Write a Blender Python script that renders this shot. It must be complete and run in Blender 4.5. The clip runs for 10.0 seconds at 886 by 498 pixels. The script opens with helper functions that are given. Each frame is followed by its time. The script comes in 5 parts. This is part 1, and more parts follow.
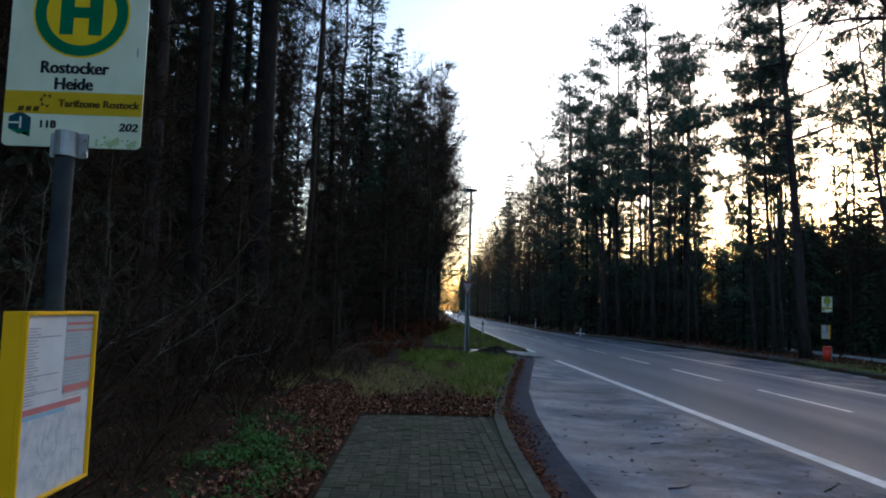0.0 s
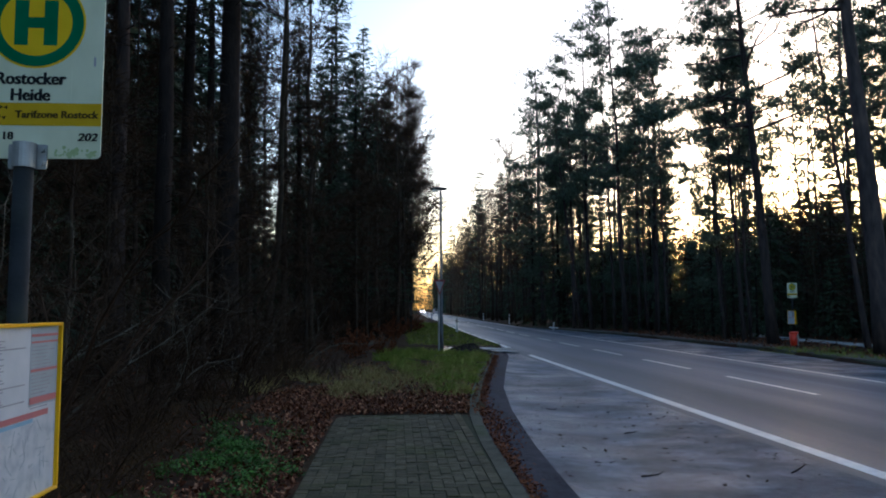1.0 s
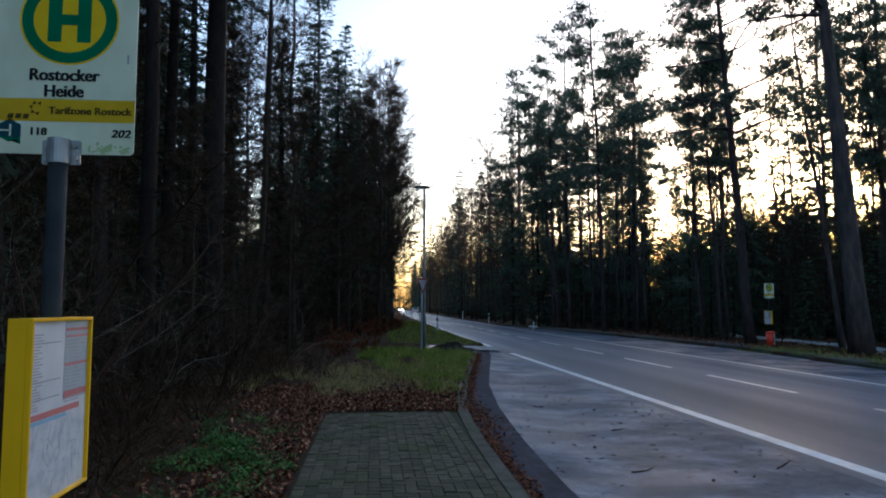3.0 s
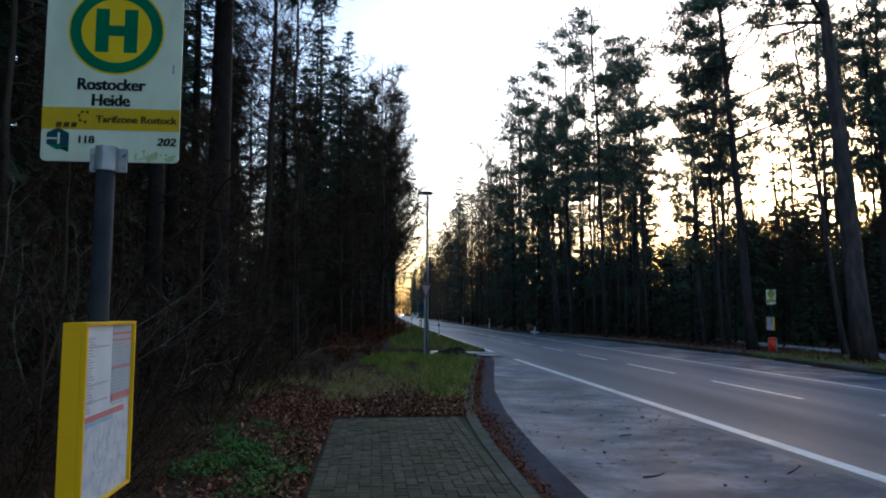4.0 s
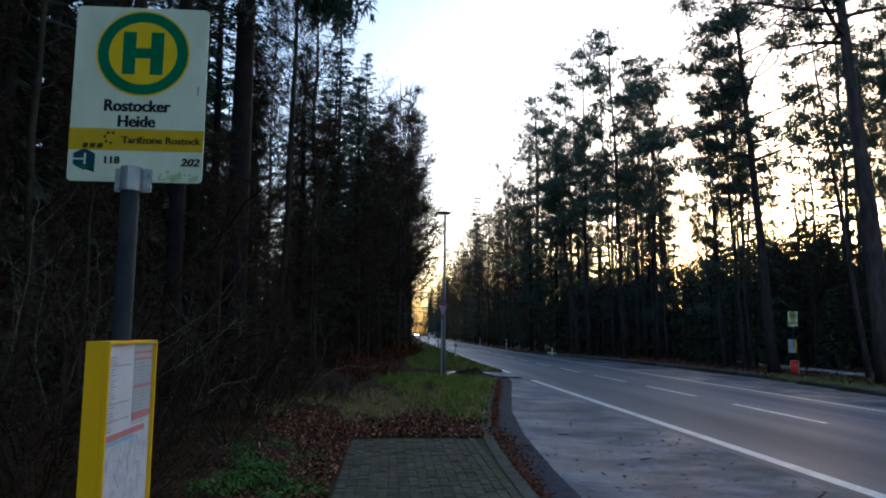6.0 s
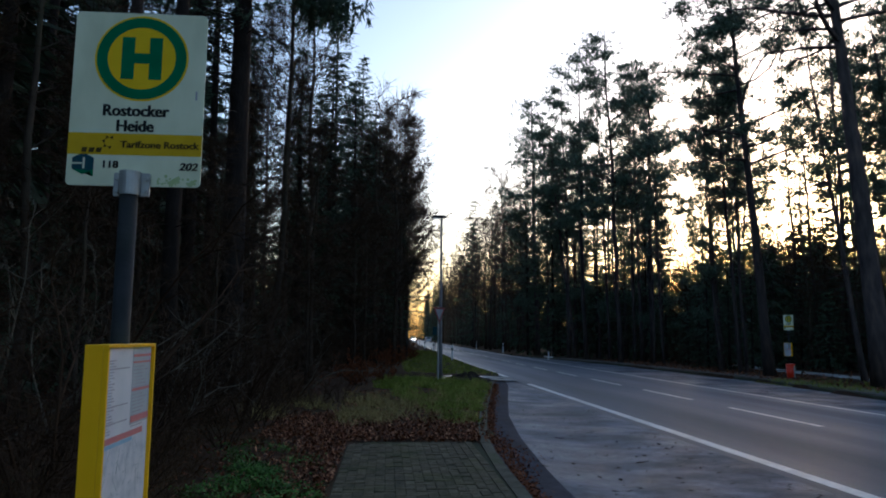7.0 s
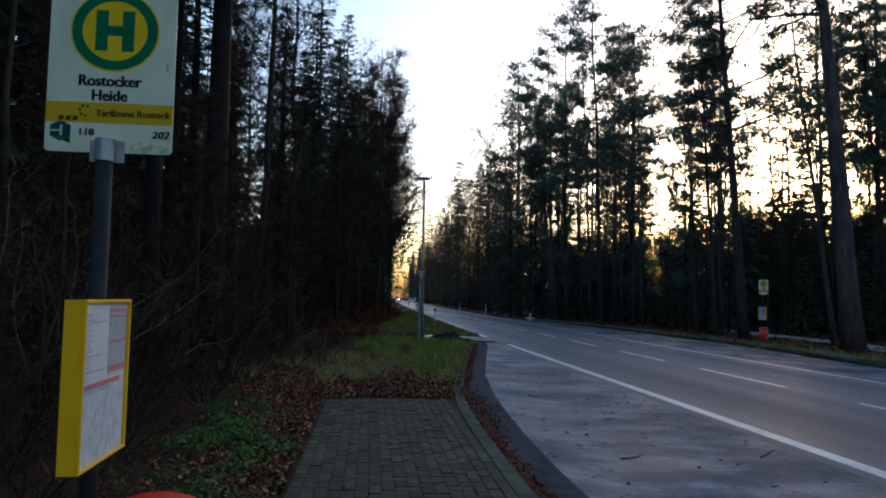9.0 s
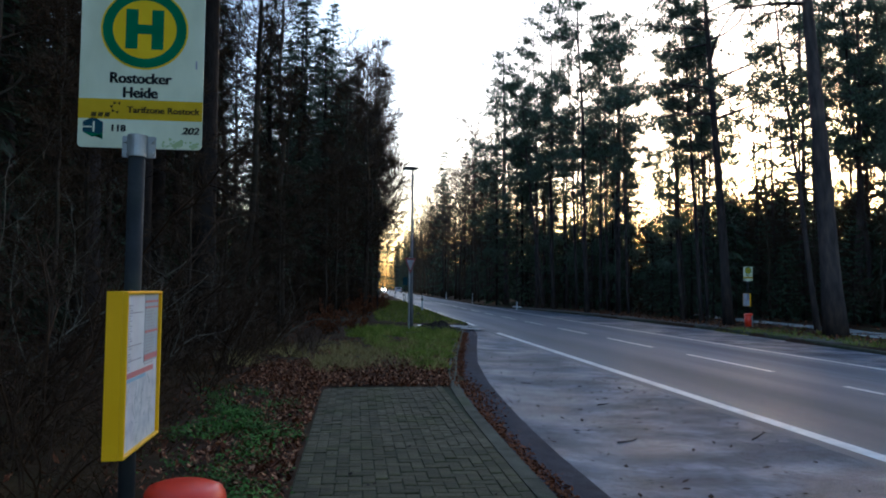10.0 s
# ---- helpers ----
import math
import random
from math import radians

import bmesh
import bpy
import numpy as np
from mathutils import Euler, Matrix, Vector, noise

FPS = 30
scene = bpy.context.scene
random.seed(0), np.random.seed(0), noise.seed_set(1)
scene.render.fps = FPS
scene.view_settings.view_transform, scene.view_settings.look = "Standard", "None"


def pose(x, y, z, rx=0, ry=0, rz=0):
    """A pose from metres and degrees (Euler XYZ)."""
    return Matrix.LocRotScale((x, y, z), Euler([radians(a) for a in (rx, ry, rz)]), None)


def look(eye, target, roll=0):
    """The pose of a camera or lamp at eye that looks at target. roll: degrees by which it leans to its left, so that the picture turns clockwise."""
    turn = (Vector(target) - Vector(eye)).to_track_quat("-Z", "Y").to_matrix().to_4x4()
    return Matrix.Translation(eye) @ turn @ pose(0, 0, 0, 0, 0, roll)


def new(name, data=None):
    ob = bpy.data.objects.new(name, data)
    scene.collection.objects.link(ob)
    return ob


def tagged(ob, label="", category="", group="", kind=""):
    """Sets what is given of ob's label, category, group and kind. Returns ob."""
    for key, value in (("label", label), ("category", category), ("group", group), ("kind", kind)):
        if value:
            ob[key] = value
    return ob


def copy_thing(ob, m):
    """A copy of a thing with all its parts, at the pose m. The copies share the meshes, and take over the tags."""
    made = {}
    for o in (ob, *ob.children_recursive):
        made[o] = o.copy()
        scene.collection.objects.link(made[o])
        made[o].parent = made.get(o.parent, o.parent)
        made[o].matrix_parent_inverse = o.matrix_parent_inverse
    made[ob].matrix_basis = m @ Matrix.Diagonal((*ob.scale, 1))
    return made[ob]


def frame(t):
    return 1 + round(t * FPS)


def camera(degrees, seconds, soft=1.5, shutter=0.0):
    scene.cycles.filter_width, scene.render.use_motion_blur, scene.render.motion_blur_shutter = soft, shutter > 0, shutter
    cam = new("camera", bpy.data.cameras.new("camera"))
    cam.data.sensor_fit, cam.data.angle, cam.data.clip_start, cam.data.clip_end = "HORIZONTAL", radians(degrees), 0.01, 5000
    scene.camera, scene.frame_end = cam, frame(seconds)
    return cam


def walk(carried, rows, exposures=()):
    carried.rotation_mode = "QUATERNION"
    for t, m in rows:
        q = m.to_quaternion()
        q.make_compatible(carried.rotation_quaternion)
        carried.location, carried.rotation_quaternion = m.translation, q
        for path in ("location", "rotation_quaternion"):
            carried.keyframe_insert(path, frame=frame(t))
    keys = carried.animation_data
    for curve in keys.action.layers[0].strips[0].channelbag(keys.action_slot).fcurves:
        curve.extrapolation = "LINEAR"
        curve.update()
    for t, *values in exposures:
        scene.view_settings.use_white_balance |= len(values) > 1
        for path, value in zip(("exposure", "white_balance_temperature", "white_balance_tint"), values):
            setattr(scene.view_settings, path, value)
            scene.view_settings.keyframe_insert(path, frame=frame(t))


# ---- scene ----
cam = camera(63.4, 10.0, soft=1.9)
PATH = [
    (0, (0.43, 0.036, 1.456), (0.483, 2.029, 1.626), 1.7),
    (0.5, (0.448, 0.02, 1.459), (0.538, 2.009, 1.65), 0.3),
    (1, (0.454, -0.002, 1.455), (0.585, 1.987, 1.622), -0.3),
    (1.5, (0.456, -0.01, 1.455), (0.598, 1.977, 1.636), -0.2),
    (2, (0.461, -0.011, 1.454), (0.612, 1.975, 1.628), -0.2),
    (2.5, (0.431, -0.025, 1.456), (0.538, 1.966, 1.601), 1.3),
    (3, (0.291, -0.051, 1.448), (0.481, 1.934, 1.611), 0.0),
    (4.5, (0.154, -0.094, 1.445), (0.342, 1.889, 1.624), 0.2),
    (5, (0.159, -0.084, 1.442), (0.323, 1.902, 1.61), 0.5),
    (5.5, (0.151, -0.078, 1.45), (0.291, 1.906, 1.664), 0.5),
    (7, (0.145, -0.1, 1.446), (0.298, 1.879, 1.69), 0.4),
    (7.5, (0.137, -0.116, 1.448), (0.279, 1.863, 1.7), 0.6),
    (8, (0.119, -0.155, 1.438), (0.269, 1.828, 1.651), 0.5),
    (8.5, (0.166, -0.21, 1.438), (0.336, 1.771, 1.647), 0.7),
    (9, (0.237, -0.306, 1.443), (0.433, 1.68, 1.58), 1.0),
    (9.5, (0.209, -0.363, 1.439), (0.411, 1.623, 1.563), 0.7),
    (10, (0.088, -0.393, 1.439), (0.326, 1.59, 1.547), 0.5),
]
walk(cam, [(t, look(eye, target, roll)) for t, eye, target, roll in PATH],
     [(t, e, 5650, 16) for t, e in ((0, 2.05), (5, 2.15), (5.7, 2.1), (6.8, 1.75), (8, 1.7), (9, 1.85), (9.5, 1.95), (10, 2.3))])

# ---- light: clear dusk sky, sun just above the horizon behind the wood ahead on the road's far side ----
SUN_AZ, SUN_EL = 37.0, 5.0
world = bpy.data.worlds.new("dusk_sky")
scene.world = world
world.use_nodes = True
wn = world.node_tree.nodes
sky = wn.new("ShaderNodeTexSky")
sky.sky_type = "NISHITA"
sky.sun_disc = False
sky.sun_elevation, sky.sun_rotation = radians(SUN_EL), radians(SUN_AZ)
sky.altitude, sky.air_density, sky.dust_density, sky.ozone_density = 0, 1.0, 2.3, 1.6
wn["Background"].inputs["Strength"].default_value = 0.15
world.node_tree.links.new(sky.outputs[0], wn["Background"].inputs[0])
sun_data = bpy.data.lights.new("sun", "SUN")
sun_data.energy, sun_data.angle, sun_data.color = 0.12, radians(12), (1.0, 0.82, 0.6)
sun = new("sun", sun_data)
sun_dir = Vector((math.sin(radians(SUN_AZ)) * math.cos(radians(SUN_EL)), math.cos(radians(SUN_AZ)) * math.cos(radians(SUN_EL)), math.sin(radians(SUN_EL))))
sun.matrix_world = look(sun_dir * 200, (0, 0, 0))


# ---- materials ----
def mat(name, colors, scale=6.0, rough=0.8, bump=0.3, bump_scale=40.0, metal=0.0, spec=0.5, stretch=(1, 1, 1), rough_to=None, wear=None, per_object=0.0, per_island=0.0, coord="Object", grain=None):
    """colors: two or three base colours mixed by two scales of noise. wear: (colour, amount) for stains."""
    m = bpy.data.materials.new(name)
    m.use_nodes = True
    nt, ns = m.node_tree, m.node_tree.nodes
    bs = ns["Principled BSDF"]
    L = nt.links.new
    tc = ns.new("ShaderNodeTexCoord")
    mp = ns.new("ShaderNodeMapping")
    mp.inputs["Scale"].default_value = stretch
    L(tc.outputs[coord], mp.inputs[0])
    n1 = ns.new("ShaderNodeTexNoise")
    n1.inputs["Scale"].default_value, n1.inputs["Detail"].default_value = scale, 6
    L(mp.outputs[0], n1.inputs["Vector"])
    ramp = ns.new("ShaderNodeValToRGB")
    cr = ramp.color_ramp
    cr.elements[0].position, cr.elements[1].position = 0.32, 0.68
    cr.elements[0].color, cr.elements[1].color = (*colors[0], 1), (*colors[-1], 1)
    if len(colors) > 2:
        cr.elements.new(0.5).color = (*colors[1], 1)
    L(n1.outputs["Fac"], ramp.inputs[0])
    out = ramp.outputs[0]
    if wear:
        n2 = ns.new("ShaderNodeTexNoise")
        n2.inputs["Scale"].default_value, n2.inputs["Detail"].default_value = scale * 0.17, 5
        L(mp.outputs[0], n2.inputs["Vector"])
        r2 = ns.new("ShaderNodeMapRange")
        r2.inputs[1].default_value, r2.inputs[2].default_value, r2.inputs[4].default_value = 0.48, 0.66, wear[1]
        L(n2.outputs["Fac"], r2.inputs[0])
        mx = ns.new("ShaderNodeMix")
        mx.data_type = "RGBA"
        mx.inputs[7].default_value = (*wear[0], 1)
        L(r2.outputs[0], mx.inputs[0])
        L(out, mx.inputs[6])
        out = mx.outputs[2]
    if grain:
        n5 = ns.new("ShaderNodeTexNoise")
        n5.inputs["Scale"].default_value, n5.inputs["Detail"].default_value = grain[0], 3
        L(tc.outputs[coord], n5.inputs["Vector"])
        r5 = ns.new("ShaderNodeMapRange")
        r5.inputs[1].default_value, r5.inputs[2].default_value = 0.3, 0.7
        r5.inputs[3].default_value, r5.inputs[4].default_value = 1 - grain[1], 1 + grain[1]
        L(n5.outputs["Fac"], r5.inputs[0])
        h5 = ns.new("ShaderNodeHueSaturation")
        L(r5.outputs[0], h5.inputs["Value"])
        L(out, h5.inputs["Color"])
        out = h5.outputs[0]
    if per_object or per_island:
        src = ns.new("ShaderNodeObjectInfo").outputs["Random"] if per_object else ns.new("ShaderNodeNewGeometry").outputs["Random Per Island"]
        amount = per_object or per_island
        mr = ns.new("ShaderNodeMapRange")
        mr.inputs[3].default_value, mr.inputs[4].default_value = 1 - amount, 1 + amount
        L(src, mr.inputs[0])
        hs = ns.new("ShaderNodeHueSaturation")
        L(mr.outputs[0], hs.inputs["Value"])
        L(out, hs.inputs["Color"])
        out = hs.outputs[0]
    L(out, bs.inputs["Base Color"])
    bs.inputs["Metallic"].default_value = metal
    bs.inputs["Specular IOR Level"].default_value = spec
    if rough_to is None:
        bs.inputs["Roughness"].default_value = rough
    else:
        n3 = ns.new("ShaderNodeTexNoise")
        n3.inputs["Scale"].default_value, n3.inputs["Detail"].default_value = scale * 0.35, 5
        L(mp.outputs[0], n3.inputs["Vector"])
        r3 = ns.new("ShaderNodeMapRange")
        r3.inputs[1].default_value, r3.inputs[2].default_value = 0.4, 0.62
        r3.inputs[3].default_value, r3.inputs[4].default_value = rough, rough_to
        L(n3.outputs["Fac"], r3.inputs[0])
        L(r3.outputs[0], bs.inputs["Roughness"])
    if bump:
        n4 = ns.new("ShaderNodeTexNoise")
        n4.inputs["Scale"].default_value, n4.inputs["Detail"].default_value = bump_scale, 4
        L(mp.outputs[0], n4.inputs["Vector"])
        bp = ns.new("ShaderNodeBump")
        bp.inputs["Strength"].default_value, bp.inputs["Distance"].default_value = bump, 0.02
        L(n4.outputs["Fac"], bp.inputs["Height"])
        L(bp.outputs[0], bs.inputs["Normal"])
    return m


M_GROUND = mat("forest_soil", [(0.018, 0.008, 0.004), (0.036, 0.016, 0.007), (0.062, 0.028, 0.012)], 3, 0.95, 0.8, 14, wear=((0.04, 0.038, 0.01), 0.5), spec=0.15)
M_ASPHALT = mat("road_asphalt", [(0.074, 0.089, 0.115), (0.122, 0.143, 0.18)], 1.6, 0.42, 0.2, 90, stretch=(1, 0.06, 1), rough_to=0.6, spec=0.5, wear=((0.03, 0.031, 0.035), 0.8), grain=(28, 0.16))
M_BAY = mat("bay_asphalt", [(0.046, 0.054, 0.073), (0.1, 0.117, 0.15), (0.21, 0.24, 0.29)], 1.9, 0.3, 0.7, 55, rough_to=0.66, spec=0.34, stretch=(0.85, 1.15, 1), wear=((0.03, 0.034, 0.044), 0.7), grain=(11, 0.3))
M_PLATFORM = mat("gravel_platform", [(0.1, 0.085, 0.075), (0.16, 0.14, 0.125)], 3, 0.9, 0.5, 30, wear=((0.06, 0.035, 0.022), 0.7), spec=0.1, grain=(9, 0.3))
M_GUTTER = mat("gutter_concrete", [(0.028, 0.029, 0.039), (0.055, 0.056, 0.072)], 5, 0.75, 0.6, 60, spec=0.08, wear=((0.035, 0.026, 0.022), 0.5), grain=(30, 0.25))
M_PAINT = mat("road_paint", [(0.7, 0.7, 0.69), (0.88, 0.88, 0.86)], 9, 0.4, 0.2, 80, wear=((0.42, 0.42, 0.42), 0.5))
M_BRICK = mat("paving_brick", [(0.058, 0.05, 0.028), (0.084, 0.073, 0.043), (0.108, 0.092, 0.058)], 9, 0.8, 0.5, 60, wear=((0.05, 0.056, 0.014), 0.65), grain=(45, 0.25), per_object=0.28, spec=0.15)
M_KERB = mat("kerb_stone", [(0.055, 0.055, 0.036), (0.1, 0.096, 0.07)], 6, 0.8, 0.5, 40, wear=((0.045, 0.065, 0.022), 0.85), per_object=0.15, spec=0.15)
M_JOINT = mat("joint_sand", [(0.03, 0.03, 0.02), (0.055, 0.06, 0.03)], 8, 0.95, 0.6, 50, spec=0.15)
M_BARK_PINE = mat("pine_bark", [(0.03, 0.025, 0.025), (0.054, 0.043, 0.041), (0.088, 0.063, 0.054)], 5, 0.9, 1.0, 12, stretch=(1, 1, 0.25), per_object=0.2, spec=0.15)
M_BARK_SPRUCE = mat("spruce_bark", [(0.014, 0.011, 0.01), (0.028, 0.021, 0.018)], 7, 0.92, 1.0, 16, stretch=(1, 1, 0.4), per_object=0.2, spec=0.15)
M_BARK_BARE = mat("beech_bark", [(0.032, 0.023, 0.017), (0.062, 0.046, 0.034)], 5, 0.88, 0.6, 14, stretch=(1, 1, 0.5), wear=((0.04, 0.045, 0.022), 0.5), per_object=0.2, spec=0.15)
M_NEEDLE_PINE = mat("pine_needles", [(0.05, 0.072, 0.048), (0.08, 0.11, 0.072)], 2, 0.7, 0, per_island=0.35, spec=0.15)
M_NEEDLE_SPRUCE = mat("spruce_needles", [(0.034, 0.052, 0.032), (0.062, 0.09, 0.052)], 2, 0.7, 0, per_island=0.35, spec=0.15)
M_TWIG = mat("bare_twigs", [(0.03, 0.018, 0.01), (0.062, 0.037, 0.021)], 3, 0.9, 0, per_island=0.3, spec=0.15)
M_BRACKEN = mat("dead_bracken", [(0.09, 0.03, 0.013), (0.19, 0.065, 0.028)], 3, 0.9, 0, per_island=0.4, spec=0.15)
M_BRUSH = mat("brown_brushwood", [(0.022, 0.012, 0.007), (0.045, 0.026, 0.015)], 4, 0.9, 0.3, 20, per_object=0.3, spec=0.1)
M_PALEBARK = mat("pale_bark", [(0.085, 0.075, 0.055), (0.15, 0.13, 0.097)], 5, 0.85, 0.4, 14, stretch=(1, 1, 0.5), spec=0.15)
M_LEAF = mat("fallen_leaves", [(0.04, 0.01, 0.004), (0.1, 0.027, 0.009), (0.44, 0.22, 0.12)], 25, 0.75, 0, per_island=0.6, spec=0.15)
M_GRASS = mat("verge_grass", [(0.11, 0.15, 0.02), (0.19, 0.23, 0.035), (0.34, 0.28, 0.085)], 1.6, 0.75, 0, per_island=0.4, spec=0.15)
M_HAY = mat("dry_grass", [(0.2, 0.14, 0.055), (0.36, 0.29, 0.11)], 2, 0.85, 0, per_island=0.4, spec=0.15)
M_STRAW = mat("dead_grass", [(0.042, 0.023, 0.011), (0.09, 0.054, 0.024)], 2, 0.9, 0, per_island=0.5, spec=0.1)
M_HERB = mat("green_herbs", [(0.03, 0.08, 0.012), (0.075, 0.16, 0.024)], 3, 0.6, 0, per_island=0.4, spec=0.15)
M_STEEL = mat("galvanised_steel", [(0.3, 0.31, 0.32), (0.42, 0.43, 0.44)], 14, 0.5, 0.1, 60, metal=0.75, wear=((0.22, 0.22, 0.21), 0.5))
M_POLE = mat("grey_pole", [(0.016, 0.018, 0.02), (0.028, 0.03, 0.033)], 10, 0.65, 0.15, 50, metal=0.0, spec=0.12, wear=((0.06, 0.07, 0.05), 0.5))
M_WHITE = mat("sign_white", [(0.6, 0.62, 0.44), (0.75, 0.76, 0.57)], 7, 0.45, 0.05, 30, wear=((0.45, 0.52, 0.36), 0.55), stretch=(1, 1, 0.5), spec=0.06)
M_ALGAE = mat("algae", [(0.36, 0.45, 0.2), (0.5, 0.58, 0.36)], 12, 0.6, 0.1, 40, spec=0.06)
M_YELLOW = mat("sign_yellow", [(0.74, 0.48, 0.006), (0.82, 0.54, 0.01)], 9, 0.45, 0.05, 30, spec=0.06)
M_OCHRE = mat("band_ochre", [(0.56, 0.35, 0.01), (0.64, 0.41, 0.016)], 9, 0.5, 0.05, 30, spec=0.06)
M_GREEN = mat("sign_green", [(0.0, 0.13, 0.055), (0.0, 0.16, 0.07)], 9, 0.45, 0.05, 30, spec=0.06)
M_INK = mat("print_black", [(0.012, 0.014, 0.016), (0.02, 0.022, 0.024)], 9, 0.5, 0, spec=0.06)
M_INKBROWN = mat("print_brown", [(0.06, 0.045, 0.012), (0.09, 0.065, 0.018)], 9, 0.5, 0, spec=0.06)
M_BLUE = mat("logo_blue", [(0.012, 0.055, 0.075), (0.018, 0.07, 0.09)], 9, 0.5, 0, spec=0.06)
M_BOXYELLOW = mat("box_yellow", [(0.88, 0.46, 0.002), (0.93, 0.5, 0.004)], 5, 0.35, 0.05, 40, wear=((0.66, 0.42, 0.015), 0.35), spec=0.2)
M_PAPER = mat("timetable_paper", [(0.55, 0.57, 0.6), (0.66, 0.67, 0.69)], 8, 0.55, 0.05, 20)
M_PAPER_B = mat("timetable_grey", [(0.32, 0.38, 0.42), (0.4, 0.45, 0.48)], 8, 0.55, 0.05, 20)
M_PRINT = mat("faint_print", [(0.3, 0.3, 0.34), (0.4, 0.4, 0.43)], 30, 0.6, 0)
M_RED = mat("print_red", [(0.5, 0.15, 0.15), (0.56, 0.19, 0.18)], 9, 0.55, 0)
M_CYAN = mat("print_blue", [(0.2, 0.4, 0.55), (0.28, 0.46, 0.6)], 9, 0.55, 0)
M_MAP = mat("map_print", [(0.42, 0.45, 0.5), (0.55, 0.57, 0.6), (0.62, 0.62, 0.65)], 22, 0.55, 0)
M_BIN = mat("bin_red", [(0.74, 0.036, 0.01), (0.8, 0.05, 0.014)], 5, 0.34, 0.08, 30, wear=((0.65, 0.05, 0.015), 0.4))
M_SIGNRED = mat("sign_red", [(0.5, 0.02, 0.02), (0.6, 0.03, 0.03)], 6, 0.45, 0)
M_SIGNPALE = mat("sign_pale", [(0.6, 0.62, 0.63), (0.7, 0.71, 0.72)], 6, 0.45, 0)
# darker copies of sign pale and red: the give way sign's shade as colour
M_SIGNSHADED = mat("sign_pale_shaded", [(0.2, 0.21, 0.24), (0.27, 0.28, 0.31)], 6, 0.5, 0)
M_SIGNREDSHADED = mat("sign_red_shaded", [(0.13, 0.015, 0.015), (0.18, 0.025, 0.025)], 6, 0.5, 0)
M_BLACK = mat("black_plastic", [(0.015, 0.015, 0.015), (0.03, 0.03, 0.03)], 6, 0.6, 0.1, 40)
M_LAMPPOLE = mat("weathered_lamp_steel", [(0.08, 0.085, 0.09), (0.13, 0.135, 0.14)], 8, 0.55, 0.1, 40, metal=0.2, spec=0.3)
M_LAMPGLASS = mat("lamp_cover", [(0.5, 0.52, 0.5), (0.6, 0.6, 0.58)], 6, 0.3, 0)
M_SOIL = mat("dug_soil", [(0.018, 0.014, 0.01), (0.035, 0.026, 0.018)], 9, 0.95, 1.0, 18, spec=0.15)
# pale sand, its base colour raised to carry the sky's reflection too
M_PATH = mat("wet_path", [(0.6, 0.6, 0.58), (0.74, 0.73, 0.7)], 2, 0.1, 0.06, 20, rough_to=0.25)
M_CARPAINT = mat("car_paint", [(0.5, 0.51, 0.52), (0.56, 0.57, 0.58)], 3, 0.3, 0)
M_HEADLIGHT = mat("headlight_lens", [(0.8, 0.8, 0.75), (0.9, 0.9, 0.85)], 3, 0.2, 0)
M_HEADLIGHT.node_tree.nodes["Principled BSDF"].inputs["Emission Color"].default_value = (1.0, 0.93, 0.8, 1)
M_HEADLIGHT.node_tree.nodes["Principled BSDF"].inputs["Emission Strength"].default_value = 25.0
M_CARDARK = mat("car_dark", [(0.02, 0.022, 0.025), (0.03, 0.03, 0.035)], 3, 0.25, 0)


# ---- building helpers ----
class Shape:
    """Collects vertices and faces of one mesh."""

    def __init__(self):
        self.v, self.f, self.n = [], [], 0

    def add(self, verts, faces):
        verts = np.asarray(verts, float).reshape(-1, 3)
        k = self.n
        self.v.append(verts)
        self.f.extend([tuple(i + k for i in f) for f in faces])
        self.n += len(verts)
        return self

    def mesh(self, name, smooth=False):
        me = bpy.data.meshes.new(name)
        me.from_pydata([tuple(p) for p in np.concatenate(self.v)], [], self.f)
        if smooth:
            me.polygons.foreach_set("use_smooth", [True] * len(me.polygons))
        me.update()
        return me


def part(name, shape, material, parent=None, label="", smooth=False):
    """One mesh object, under a thing or a part where one is given."""
    if isinstance(shape, Shape):
        me = shape.mesh(name, smooth)
    elif isinstance(shape, bpy.types.Mesh):
        me = shape
    else:
        me = bpy.data.meshes.new(name)
        shape.to_mesh(me)
        shape.free()
        if smooth:
            me.polygons.foreach_set("use_smooth", [True] * len(me.polygons))
    if not me.materials:
        me.materials.append(material)
    ob = new(name, me)
    if parent:
        ob.parent = parent
    if label:
        tagged(ob, label)
    return ob


def thing(name, label, category, m=None, group="", kind=""):
    ob = tagged(new(name), label, category, group, kind)
    ob.empty_display_size = 0.2
    if m is not None:
        ob.matrix_basis = m
    return ob


def tube(s, pts, radii, sides=8, cap=True):
    pts = [Vector(p) for p in pts]
    rings = []
    ref = Vector((0.31, 0.95, 0.05))
    for i, p in enumerate(pts):
        d = (pts[min(i + 1, len(pts) - 1)] - pts[max(i - 1, 0)]).normalized()
        u = d.cross(ref)
        if u.length < 1e-3:
            u = d.cross(Vector((1, 0, 0)))
        u.normalize()
        w = d.cross(u)
        for k in range(sides):
            a = 2 * math.pi * k / sides
            rings.append(p + (u * math.cos(a) + w * math.sin(a)) * radii[i])
    f = []
    for i in range(len(pts) - 1):
        for k in range(sides):
            a, b = i * sides + k, i * sides + (k + 1) % sides
            f.append((a, b, b + sides, a + sides))
    if cap:
        f.append(tuple(range(sides))[::-1])
        f.append(tuple(range((len(pts) - 1) * sides, len(pts) * sides)))
    s.add([tuple(v) for v in rings], f)


